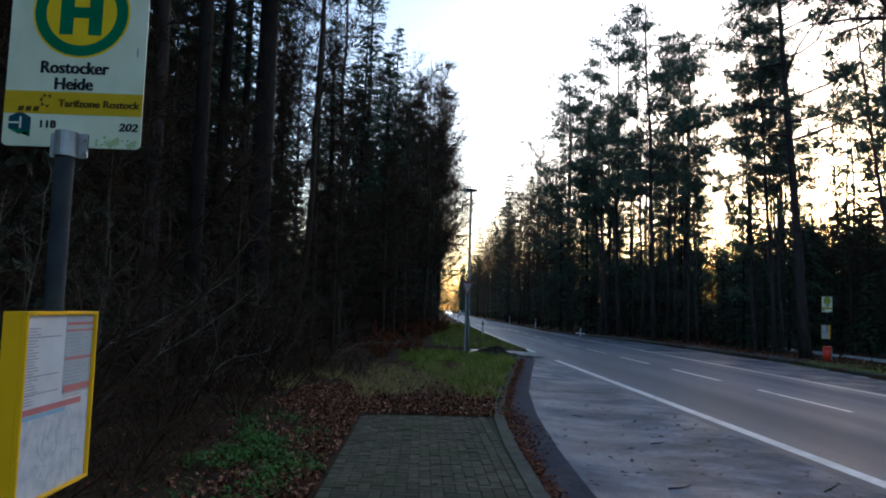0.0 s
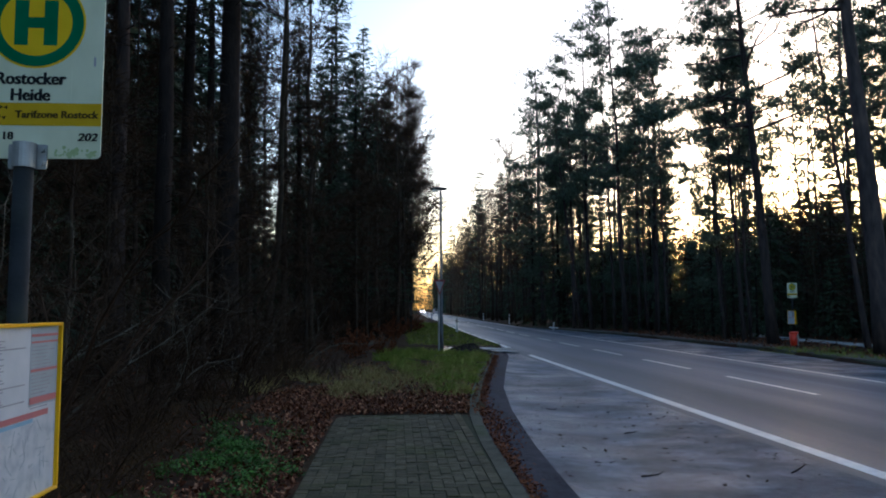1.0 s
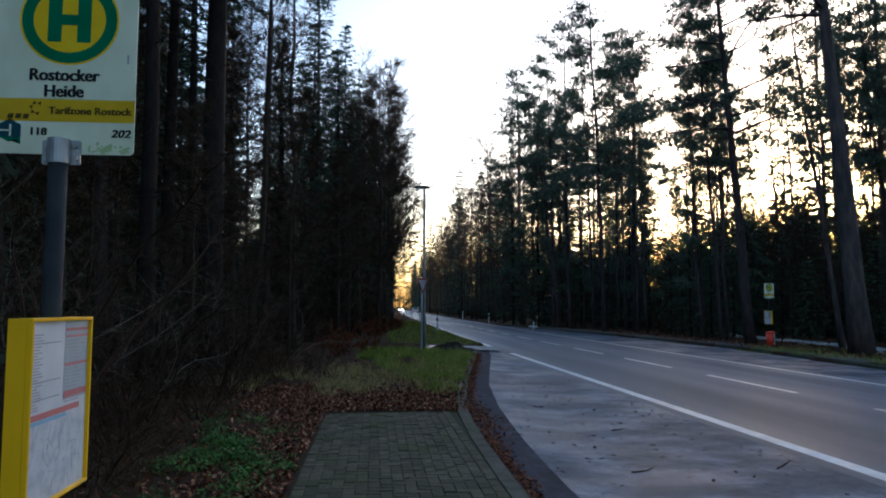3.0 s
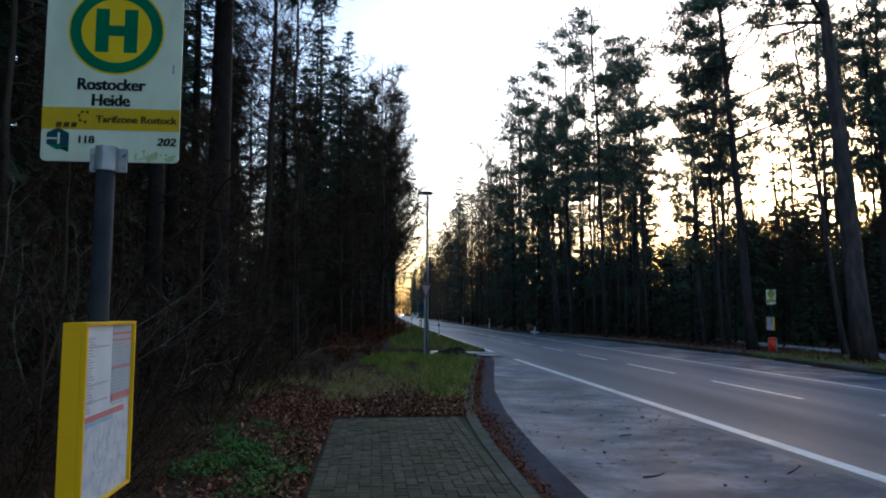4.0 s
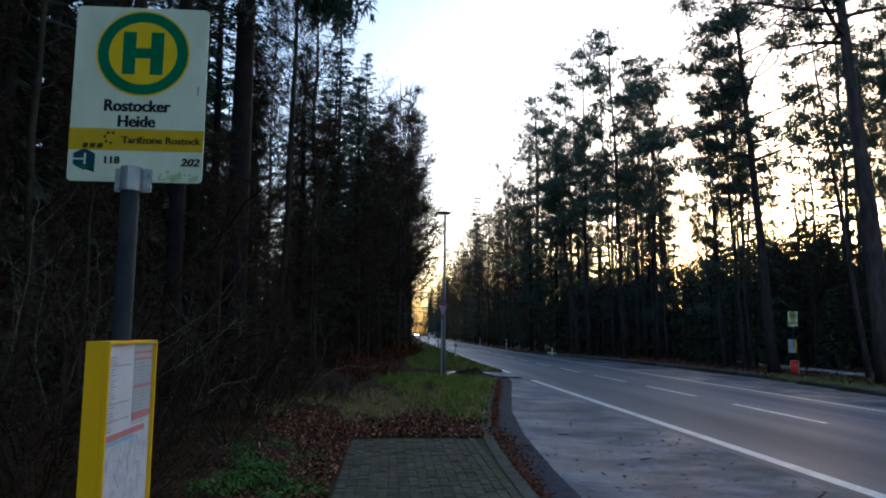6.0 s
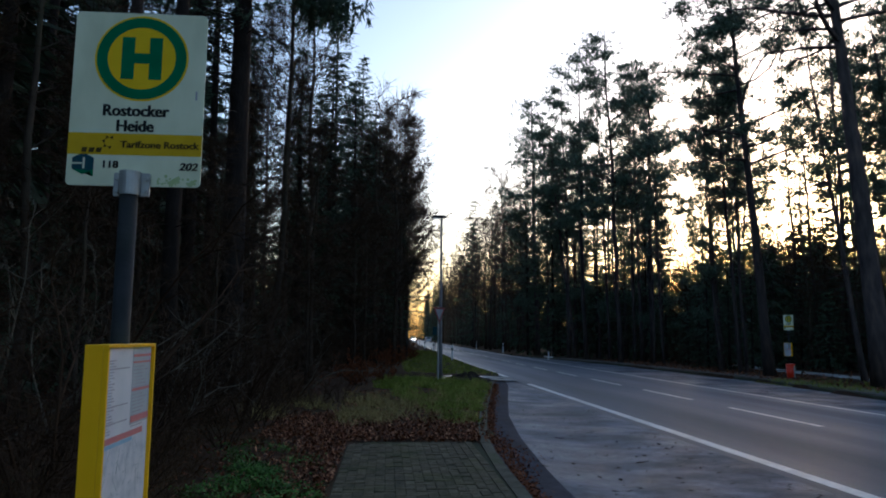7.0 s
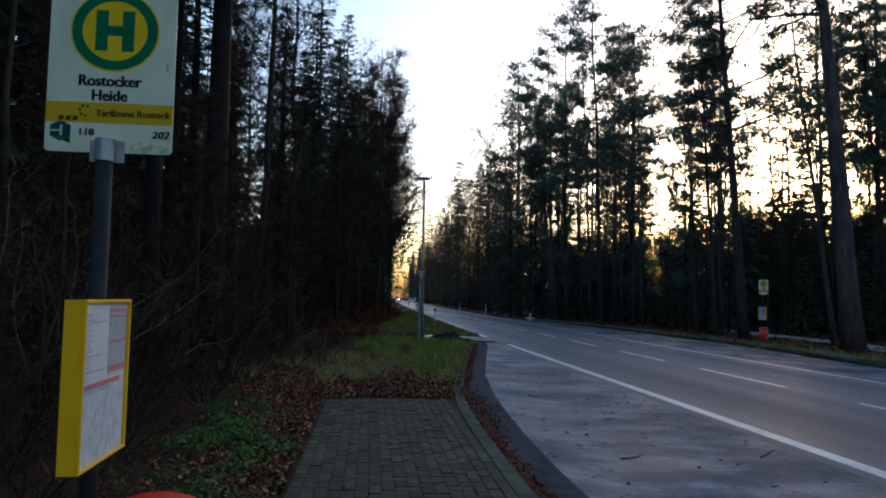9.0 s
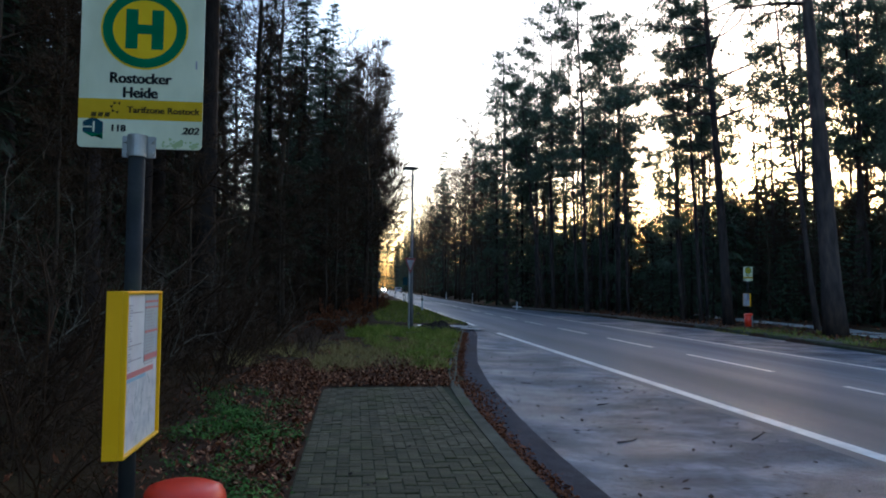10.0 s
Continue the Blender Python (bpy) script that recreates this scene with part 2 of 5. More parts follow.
def box(s, x0, y0, z0, x1, y1, z1):
    v = [(x, y, z) for z in (z0, z1) for y in (y0, y1) for x in (x0, x1)]
    s.add(v, [(0, 2, 3, 1), (4, 5, 7, 6), (0, 1, 5, 4), (2, 6, 7, 3), (0, 4, 6, 2), (1, 3, 7, 5)])
    return s


def soft_box(x0, y0, z0, x1, y1, z1, r=0.01, seg=2):
    bm = bmesh.new()
    bmesh.ops.create_cube(bm, size=1, matrix=Matrix.LocRotScale(((x0 + x1) / 2, (y0 + y1) / 2, (z0 + z1) / 2), None, (x1 - x0, y1 - y0, z1 - z0)))
    bmesh.ops.bevel(bm, geom=bm.edges[:], offset=r, segments=seg, affect="EDGES", profile=0.6)
    return bm


def slab(s, outline, y0, y1):
    """A plate in the xz plane between y0 and y1, from its outline seen from -y, counter-clockwise."""
    n = len(outline)
    s.add([(x, y0, z) for x, z in outline] + [(x, y1, z) for x, z in outline],
          [tuple(range(n)), tuple(range(n, 2 * n))[::-1]] + [(i, i + n, (i + 1) % n + n, (i + 1) % n) for i in range(n)])
    return s


def round_rect(x0, z0, x1, z1, r, n=5):
    pts = []
    for cx, cz, a0 in ((x1 - r, z0 + r, -90), (x1 - r, z1 - r, 0), (x0 + r, z1 - r, 90), (x0 + r, z0 + r, 180)):
        for i in range(n + 1):
            a = radians(a0 + 90 * i / n)
            pts.append((cx + r * math.cos(a), cz + r * math.sin(a)))
    return pts


def disc(cx, cz, r, n=40):
    return [(cx + 1.027 * r * math.cos(2 * math.pi * i / n), cz + 0.974 * r * math.sin(2 * math.pi * i / n)) for i in range(n)]


def ring_plate(s, cx, cz, r0, r1, y0, y1, n=40):
    a, b = disc(cx, cz, r0, n), disc(cx, cz, r1, n)
    v = [(x, y0, z) for x, z in a + b] + [(x, y1, z) for x, z in a + b]
    f = []
    for i in range(n):
        j = (i + 1) % n
        f += [(i, n + i, n + j, j), (2 * n + i, 2 * n + j, 3 * n + j, 3 * n + i), (n + i, 3 * n + i, 3 * n + j, n + j), (i, j, 2 * n + j, 2 * n + i)]
    s.add(v, f)
    return s


def words(body, size, x, y, z, align="CENTER", bold=0.0, shear=0.0, width=1.0, extrude=0.0006):
    """Flat lettering in the xz plane, facing -y, as a mesh."""
    cu = bpy.data.curves.new("lettering", "FONT")
    cu.resolution_u = 3
    cu.body, cu.size, cu.align_x, cu.extrude, cu.offset, cu.shear = body, size, align, extrude, bold, shear
    ob = bpy.data.objects.new("lettering", cu)
    scene.collection.objects.link(ob)
    dg = bpy.context.evaluated_depsgraph_get()
    me = bpy.data.meshes.new_from_object(ob.evaluated_get(dg))
    bpy.data.objects.remove(ob)
    me.transform(Matrix.Translation((x, y, z)) @ Matrix.Rotation(radians(90), 4, "X") @ Matrix.Diagonal((width, 1, 1, 1)))
    me.materials.clear()
    return me


def unit(a):
    return a / np.maximum(np.linalg.norm(a, axis=-1, keepdims=True), 1e-9)


def blades(s, base, way, length, width, rng):
    """Thin triangles: arrays of base points and ways."""
    n = len(base)
    side = unit(np.cross(way, rng.normal(size=(n, 3)))) * (np.asarray(width).reshape(-1, 1) * 0.5)
    v = np.stack([base - side, base + side, base + way * np.asarray(length).reshape(-1, 1)], 1).reshape(-1, 3)
    s.add(v, [(3 * i, 3 * i + 1, 3 * i + 2) for i in range(n)])


# ---- the lie of the land: the road runs along y, and turns a little to the right beyond y = 35 ----
def bend(y):
    return 0.02 * max(0.0, y - 35) ** 2 / (max(0.0, y - 35) + 15)


def along(table, y):
    ys, xs = zip(*table)
    return float(np.interp(y, ys, xs))


KERB_L = [(-40, 1.52), (5.8, 1.5), (8, 1.53), (9.4, 1.58), (10.2, 1.63), (11.6, 1.78), (14.8, 2.24), (19.3, 2.98), (22.5, 3.5), (24.2, 3.8)]
GUTTER_L = [(-40, 1.9), (6.3, 1.93), (8.4, 2.02), (11, 2.21), (14, 2.54), (17.5, 3.12), (23.5, 4.15), (29.6, 4.85)]
KERB_R = [(-40, 12.2), (16, 13.5), (21.3, 14.05), (23.5, 14.3), (28, 14.75), (32, 14.6), (44, 14.2), (53, 13.0), (62, 11.6)]
LINE_L, CENTRE, LINE_R = 5.0, 7.75, 10.6


def left_edge(y):
    if y < 24.2:
        return along(KERB_L, y)
    return along([(24.2, 3.8), (29.5, 4.7), (32, 4.75)], y) + bend(y)


def right_edge(y):
    return along(KERB_R, y) if y < 62 else 11.15 + bend(y) - bend(62) + 0.45


def road_z(x, y):
    c = CENTRE + bend(y)
    if x > c:
        return max(-0.06 - 0.022 * (x - c), -0.215)
    z = max(-0.06 - 0.022 * (c - x), -0.12)
    if x < 4.0 and y < 25:
        k = left_edge(y)
        z += 0.095 * max(0.0, min(1.0, (k + 1.3 - x) / 1.3)) ** 1.5
    return z


FOOTPATH = [(4, 16.0), (20.6, 17.2), (26.6, 18.7), (33, 19.0), (43, 20.5)]


def in_side_road(x, y):
    return 25.2 < y + 0.12 * (3.5 - x) < 28.6 and -16 < x < 5


def ground_z(x, y):
    le, re = left_edge(y), right_edge(y)
    if le + 0.1 < x < re - 0.1:
        return -0.5
    if -0.34 < x < le + 0.1 and y < 10.02:
        return -0.035
    n = noise.noise(Vector((x * 0.35, y * 0.35, 3.0))) * 0.07 + noise.noise(Vector((x * 0.09, y * 0.09, 7.0))) * 0.12
    if x < le + 0.2:
        away = le - x
        k = min(1.0, max(0.0, away - 0.3) / 3.0) if y > 10.15 else min(1.0, max(0.0, -0.42 - x) / 2.5)
        z = 0.0 + k * (n + 0.06)
        if y > 24:
            z = -0.04 + k * (n + 0.05)
        if in_side_road(x, y):
            z = -0.09
    else:
        k = min(1.0, max(0.0, x - re - 1.2) / 4.0)
        z = -0.1 + k * (n + 0.06)
        if 4 < y < 43 and abs(x - along(FOOTPATH, y)) < 0.95:
            z = -0.08
    return z


def strip(s, ys, xs_of, z_of, n):
    """A lengthwise strip with n columns between the two edges that xs_of(y) gives."""
    v, f = [], []
    for y in ys:
        a, b = xs_of(y)
        for i in range(n + 1):
            x = a + (b - a) * i / n
            v.append((x, y, z_of(x, y)))
    for j in range(len(ys) - 1):
        for i in range(n):
            k = j * (n + 1) + i
            f.append((k, k + 1, k + n + 2, k + n + 1))
    s.add(v, f)
    return s


YS = [y * 1.0 for y in range(-40, 70)] + [70 + 6 * i for i in range(36)] + [300, 340, 400, 480, 600]

# ground: one sheet, fine near the walk and coarse far away
gx = [-900, -400, -150, -80, -50, -35, -25, -19, -15] + [-12 + 0.5 * i for i in range(20)] + [-2 + 0.2 * i for i in range(45)] + [7 + 0.9 * i for i in range(8)] + [14 + 0.3 * i for i in range(20)] + [21, 23, 26, 30, 36, 46, 60, 90, 160, 400, 900]
gy = [-900, -300, -100, -60, -40, -25, -16, -10, -6, -3] + [-1 + 0.35 * i for i in range(110)] + [38 + 1.5 * i for i in range(30)] + [90, 100, 115, 130, 150, 180, 220, 280, 360, 500, 900, 1500]
s = Shape()
verts = [(x + (bend(y) if 38 < y < 600 and -50 < x < 60 else 0), y, ground_z(x + (bend(y) if 38 < y < 600 and -50 < x < 60 else 0), y)) for y in gy for x in gx]
nx = len(gx)
s.add(verts, [(j * nx + i, j * nx + i + 1, (j + 1) * nx + i + 1, (j + 1) * nx + i) for j in range(len(gy) - 1) for i in range(nx - 1)])
tagged(part("ground", s, M_GROUND, smooth=True), "dark forest soil with leaf litter and moss", "ground", kind="structure")

road = tagged(part("road", strip(Shape(), YS, lambda y: (LINE_L - 0.25 + bend(y), LINE_R + 0.35 + bend(y)), road_z, 8), M_ASPHALT), "damp grey asphalt country road through the wood", "road", kind="structure")
tagged(part("bus_bay", strip(Shape(), [y for y in YS if y <= 29], lambda y: (left_edge(y) - 0.02, LINE_L - 0.25 + bend(y)), road_z, 16), M_BAY), "dark wet asphalt bus bay beside the road", "road", kind="structure")
tagged(part("bus_bay_far", strip(Shape(), [y for y in YS if y <= 62], lambda y: (LINE_R + 0.35 + bend(y), right_edge(y) + 0.02), road_z, 5), M_BAY), "dark patched asphalt bus bay across the road", "road", kind="structure")
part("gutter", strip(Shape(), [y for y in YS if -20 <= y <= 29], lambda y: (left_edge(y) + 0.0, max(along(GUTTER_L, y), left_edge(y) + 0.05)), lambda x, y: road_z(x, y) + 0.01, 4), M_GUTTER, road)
s = Shape()
for y0, y1 in ((-40, 24.4), (29.0, 600)):
    ys = [y0] + [y for y in YS if y0 < y < y1] + [y1]
    strip(s, ys, lambda y: (LINE_L - 0.09 + bend(y), LINE_L + 0.1 + bend(y)), lambda x, y: road_z(x, y) + 0.005, 1)
part("edge_line", s, M_PAINT, road, "worn white edge line")
s = Shape()
strip(s, YS, lambda y: (LINE_R - 0.08 + bend(y), LINE_R + 0.08 + bend(y)), lambda x, y: road_z(x, y) + 0.005, 1)
part("edge_line", s, M_PAINT, road, "worn white edge line")
for i in range(-4, 18):
    y1 = 15.55 - 3.4 + 5.4 * i
    s = Shape()
    strip(s, [y1, y1 + 1.7, y1 + 3.4], lambda y: (CENTRE - 0.06 + bend(y), CENTRE + 0.06 + bend(y)), lambda x, y: road_z(x, y) + 0.006, 2)
    part("centre_dash", s, M_PAINT, road)
s = Shape()
strip(s, [25.5 + 0.4 * i for i in range(8)], lambda y: (2.3 + 0.2 * math.sin(y * 3), 4.9), lambda x, y: -0.035 - 0.02 * max(0, x - 3), 8)
tagged(part("side_road", s, M_PATH), "pale wet side track joining the road", "road", kind="structure")
s = Shape()
strip(s, [6 + i for i in range(36)], lambda y: (along(FOOTPATH, y) - 0.75, along(FOOTPATH, y) + 0.75), lambda x, y: -0.03, 4)
tagged(part("forest_path", s, M_PATH), "pale wet footpath behind the far bus stop", "path", kind="structure")


s = Shape()
strip(s, [19 + i for i in range(38)], lambda y: (right_edge(y) + 0.155, right_edge(y) + 1.35), lambda x, y: -0.088, 3)
tagged(part("platform_far", s, M_PLATFORM), "brownish gravel waiting strip behind the far kerb", "pavement", kind="structure")


# ---- trees ----
def limb_points(p, way, length, n, rise, rng, wobble=0.12):
    pts, d = [np.array(p, float)], np.array(way, float)
    for i in range(n):
        d = d + rng.normal(size=3) * wobble
        d[2] += rise / n
        d = d / np.linalg.norm(d)
        pts.append(pts[-1] + d * length / n)
    return pts


def trunk_points(h, rng, lean=(0, 0), wobble=0.012, n=10):
    pts = []
    off = np.zeros(2)
    for i in range(n + 1):
        t = i / n
        if i:
            off = off + rng.normal(size=2) * wobble * h / n * 1.6
        pts.append(np.array([off[0] + lean[0] * h * t, off[1] + lean[1] * h * t, h * t - (0.25 if i == 0 else 0)]))
    return pts


def on_trunk(pts, t):
    k = min(t * (len(pts) - 1), len(pts) - 1.001)
    i = int(k)
    return pts[i] + (pts[i + 1] - pts[i]) * (k - i)


def pine(seed, h=24.0, r=0.24, bare=0.5, reach=0.15, tufts=820, lean=(0, 0), stubs=12, blade=8, size=1.0, far=False, wobble=0.02, clouds=46, cloud=0.42):
    """Scots pine: tall bare trunk, dead stubs, a ragged flat-layered crown."""
    rng = np.random.default_rng(seed)
    root = thing("pine_tree", "tall Scots pine with a bare trunk and ragged crown", "tree", group="trees of the wood")
    tp = trunk_points(h, rng, lean, wobble)
    s = Shape()
    tube(s, tp, [r * (1.25 if i == 0 else 1) * (1 - 0.82 * i / 10) for i in range(11)], 9)
    for i in range(stubs):
        t = rng.uniform(min(0.22, bare), bare + 0.05)
        a = rng.uniform(0, 6.28)
        tube(s, limb_points(on_trunk(tp, t), (math.cos(a), math.sin(a), rng.uniform(-0.1, 0.3)), rng.uniform(0.4, 2.4), 3, -0.1, rng, 0.2), [0.035, 0.025, 0.016, 0.008], 3, False)
    part("trunk", s, M_BARK_PINE, root, smooth=True)
    s, ends = Shape(), []
    nl = int(26 + 6 * rng.random())
    for i in range(nl):
        t = bare + (0.985 - bare) * (i + rng.random() * 0.8) / nl
        k = (t - bare) / (1 - bare)
        L = h * reach * (0.55 + 0.75 * math.sin(math.pi * min(1, 0.25 + 0.7 * k))) * rng.uniform(0.45, 1.15) * (1 - 0.45 * k)
        a = i * 2.4 + rng.normal() * 0.5
        pts = limb_points(on_trunk(tp, t), (math.cos(a), math.sin(a), rng.uniform(-0.15, 0.45)), L, 5, rng.uniform(-0.1, 0.55), rng, 0.16)
        rr = max(0.02, r * 0.28 * (1 - 0.6 * k))
        if far:
            tube(s, pts[::2] + [pts[5]], [rr, rr * 0.7, rr * 0.4, rr * 0.2], 3, False)
        else:
            tube(s, pts, [rr * (1 - 0.8 * j / 5) for j in range(6)], 4, False)
        for j in range(2, 6):
            for q in range(1 if far else 2):
                d = unit(pts[j] - pts[j - 1] + rng.normal(size=3) * 0.7)
                sub = limb_points(pts[j], d, L * rng.uniform(0.12, 0.34), 2, 0.25, rng, 0.2)
                if not far:
                    tube(s, sub, [rr * 0.35, rr * 0.2, 0.006], 3, False)
                ends += [sub[1], sub[2], pts[j] * 0.5 + sub[2] * 0.5]
    tagged(part("branchwork", s, M_BARK_PINE, root), kind="stuff")
    ends = np.array(ends)
    # needles sit in dense clumps round the branch ends, with gaps between
    hubs = ends[rng.integers(0, len(ends), clouds)]
    c = hubs[rng.integers(0, len(hubs), tufts)] + rng.normal(size=(tufts, 3)) * np.array([cloud, cloud, cloud * 0.4]) * rng.uniform(0.5, 1.3, (tufts, 1))
    base = np.repeat(c, blade, 0) + rng.normal(size=(tufts * blade, 3)) * 0.05
    way = unit(rng.normal(size=(tufts * blade, 3)) + np.array([0, 0, 0.45]))
    s = Shape()
    blades(s, base, way, rng.uniform(0.14, 0.34, tufts * blade) * size, rng.uniform(0.035, 0.08, tufts * blade) * size, rng)
    tagged(part("crown", s, M_NEEDLE_PINE, root), kind="stuff")
    return root


def spruce(seed, h=20.0, r=0.2, clear=0.1, reach=0.17, whorls=44, per=5, spray=20, size=1.0, lean=(0, 0), far=False, dead=0):
    """Spruce: whorls of drooping branches with hanging sprays of needles."""
    rng = np.random.default_rng(seed)
    root = thing("spruce_tree", "dark green spruce with drooping branches", "tree", group="trees of the wood")
    tp = trunk_points(h, rng, lean, 0.006)
    s = Shape()
    tube(s, tp, [r * (1.2 if i == 0 else 1) * (1 - 0.93 * i / 10) for i in range(11)], 8)
    for i in range(dead):
        t, a = rng.uniform(0.04, clear + 0.05), rng.uniform(0, 6.28)
        L = rng.uniform(0.5, 2.2)
        pts = limb_points(on_trunk(tp, t), (math.cos(a), math.sin(a), rng.uniform(-0.3, 0.2)), L, 3, -0.25, rng, 0.12)
        tube(s, [pts[0], pts[1], pts[3]], [0.014, 0.01, 0.003], 3, False)
        for q in range(5):
            j = rng.integers(1, 4)
            blades(s, np.array([pts[j]]), unit(np.array([pts[j] - pts[j - 1]]) * 2 + rng.normal(size=(1, 3)) * 0.5), [rng.uniform(0.2, 0.6)], [0.012], rng)
    part("trunk", s, M_BARK_SPRUCE, root, smooth=True)
    s, base, way = Shape(), [], []
    for w in range(whorls):
        t = clear + (0.99 - clear) * (w + rng.random() * 0.5) / whorls
        a0 = rng.uniform(0, 6.28)
        for q in range(per):
            if rng.random() < 0.14:
                continue
            a = a0 + 6.28 * q / per + rng.normal() * 0.25
            L = h * reach * (1 - t) ** 0.8 * rng.uniform(0.55, 1.2) + 0.12
            pts = limb_points(on_trunk(tp, t), (math.cos(a), math.sin(a), 0.25 - 0.5 * (1 - t)), L, 3, -0.15 + 0.4 * t, rng, 0.08)
            if far:
                blades(s, np.array([pts[0]]), unit(np.array([pts[3] - pts[0]])), [L], [0.06], rng)
            else:
                tube(s, pts[::3], [0.028 * (1.2 - t), 0.005], 3, False)
            m = max(3, int(spray * (0.35 + 0.65 * L / (h * reach))))
            k = rng.uniform(0.12, 1.0, m) * 3
            i = np.minimum(k.astype(int), 2)
            P = np.array(pts)
            base.append(P[i] + (P[i + 1] - P[i]) * (k - i)[:, None])
            out = unit(P[i + 1] - P[i])
            side = np.cross(out, [0, 0, 1.0]) * rng.choice([-1, 1], m)[:, None]
            way.append(unit(out * 0.6 + side * rng.uniform(0.2, 1, m)[:, None] + np.array([0, 0, -0.55]) * rng.uniform(0.2, 1.6, m)[:, None] + rng.normal(size=(m, 3)) * 0.2))
    tagged(part("branchwork", s, M_BARK_SPRUCE, root), kind="stuff")
    base, way = np.concatenate(base), np.concatenate(way)
    n = len(base)
    s = Shape()
    blades(s, base, way, rng.uniform(0.22, 0.55, n) * size, rng.uniform(0.05, 0.11, n) * size * (1.6 if far else 1), rng)
    tagged(part("crown", s, M_NEEDLE_SPRUCE, root), kind="stuff")
    return root


def bare_tree(seed, h=17.0, r=0.16, fork=0.3, spread=0.55, twigs=2400, lean=(0, 0), name="bare_tree", label="leafless broadleaf tree with fine dark twigs", sides=7, upright=0.35, far=False):
    """A leafless broadleaf tree: trunk, limbs, and fine twigs."""
    rng = np.random.default_rng(seed)
    root = thing(name, label, "tree", group="trees of the wood")
    tp = trunk_points(h, rng, lean, 0.03)
    s = Shape()
    tube(s, tp, [r * (1.25 if i == 0 else 1) * (1 - 0.9 * i / 10) for i in range(11)], sides)
    part("trunk", s, M_BARK_BARE, root, smooth=True)
    s, tips = Shape(), []
    nl = int(22 + 6 * rng.random())
    for i in range(nl):
        t = fork + (0.97 - fork) * (i + rng.random() * 0.7) / nl
        a = i * 2.4 + rng.normal() * 0.6
        L = h * spread * 0.5 * (1 - t * 0.75) * rng.uniform(0.6, 1.25)
        pts = limb_points(on_trunk(tp, t), (math.cos(a), math.sin(a), rng.uniform(0.25, 1.0)), L, 5, upright, rng, 0.15)
        rr = max(0.018, r * 0.4 * (1 - t))
        if far:
            tube(s, pts[::2] + [pts[5]], [rr, rr * 0.7, rr * 0.4, rr * 0.2], 3, False)
        else:
            tube(s, pts, [rr * (1 - 0.82 * j / 5) for j in range(6)], 4, False)
        for j in range(1, 6):
            for q in range(3):
                d = unit(unit(pts[j] - pts[j - 1]) + rng.normal(size=3) * 0.65)
                sub = limb_points(pts[j], d, L * rng.uniform(0.18, 0.45), 3, 0.25, rng, 0.2)
                if far:
                    blades(s, np.array([sub[0]]), unit(np.array([sub[3] - sub[0]])), [np.linalg.norm(sub[3] - sub[0])], [rr * 0.5 + 0.012], rng)
                else:
                    tube(s, [sub[0], sub[2], sub[3]], [rr * 0.3 + 0.004, 0.006, 0.003], 3, False)
                tips += [(sub[k], unit(sub[k] - sub[k - 1])) for k in (1, 2, 3)]
    tagged(part("branchwork", s, M_BARK_BARE, root), kind="stuff")
    P, D = np.array([a for a, b in tips]), np.array([b for a, b in tips])
    i = rng.integers(0, len(P), twigs)
    s = Shape()
    way = unit(D[i] + rng.normal(size=(twigs, 3)) * 0.55)
    blades(s, P[i] + rng.normal(size=(twigs, 3)) * 0.03, way, rng.uniform(0.3, 0.95, twigs), np.full(twigs, 0.022), rng)
    tagged(part("crown", s, M_TWIG, root), kind="stuff")
    return root


def shrub(seed, h=2.2, stems=9, material=None, leafy=False, label="leafless undergrowth shrub at the wood's edge"):
    rng = np.random.default_rng(seed)
    root = thing("bare_shrub", label, "shrub", group="undergrowth")
    s, tw = Shape(), Shape()
    P, D = [], []
    for i in range(stems):
        a = rng.uniform(0, 6.28)
        L = h * rng.uniform(0.5, 1.15)
        pts = limb_points((math.cos(a) * 0.12, math.sin(a) * 0.12, -0.12), (math.cos(a) * 0.5, math.sin(a) * 0.5, 1.0), L, 6, -0.1, rng, 0.16)
        tube(s, pts, [0.014 * (1 - 0.85 * j / 6) + 0.002 for j in range(7)], 4, False)
        for j in range(2, 7):
            for q in range(2):
                d = unit(unit(pts[j] - pts[j - 1]) + rng.normal(size=3) * 0.6)
                sub = limb_points(pts[j], d, L * rng.uniform(0.12, 0.36), 3, 0.1, rng, 0.25)
                tube(s, sub, [0.006, 0.0045, 0.003, 0.0015], 3, False)
                P += sub[1:]
                D += [d] * 3
    tagged(part("framework", s, M_BRUSH, root), kind="stuff")
    P, D = np.array(P), np.array(D)
    n = len(P) * (6 if leafy else 2)
    i = rng.integers(0, len(P), n)
    blades(tw, P[i], unit(D[i] + rng.normal(size=(n, 3)) * 0.7), rng.uniform(0.06, 0.12, n) if leafy else rng.uniform(0.08, 0.3, n), np.full(n, 0.06 if leafy else 0.007), rng)
    tagged(part("twig_spray", tw, material or M_TWIG, root), kind="stuff")
    return root


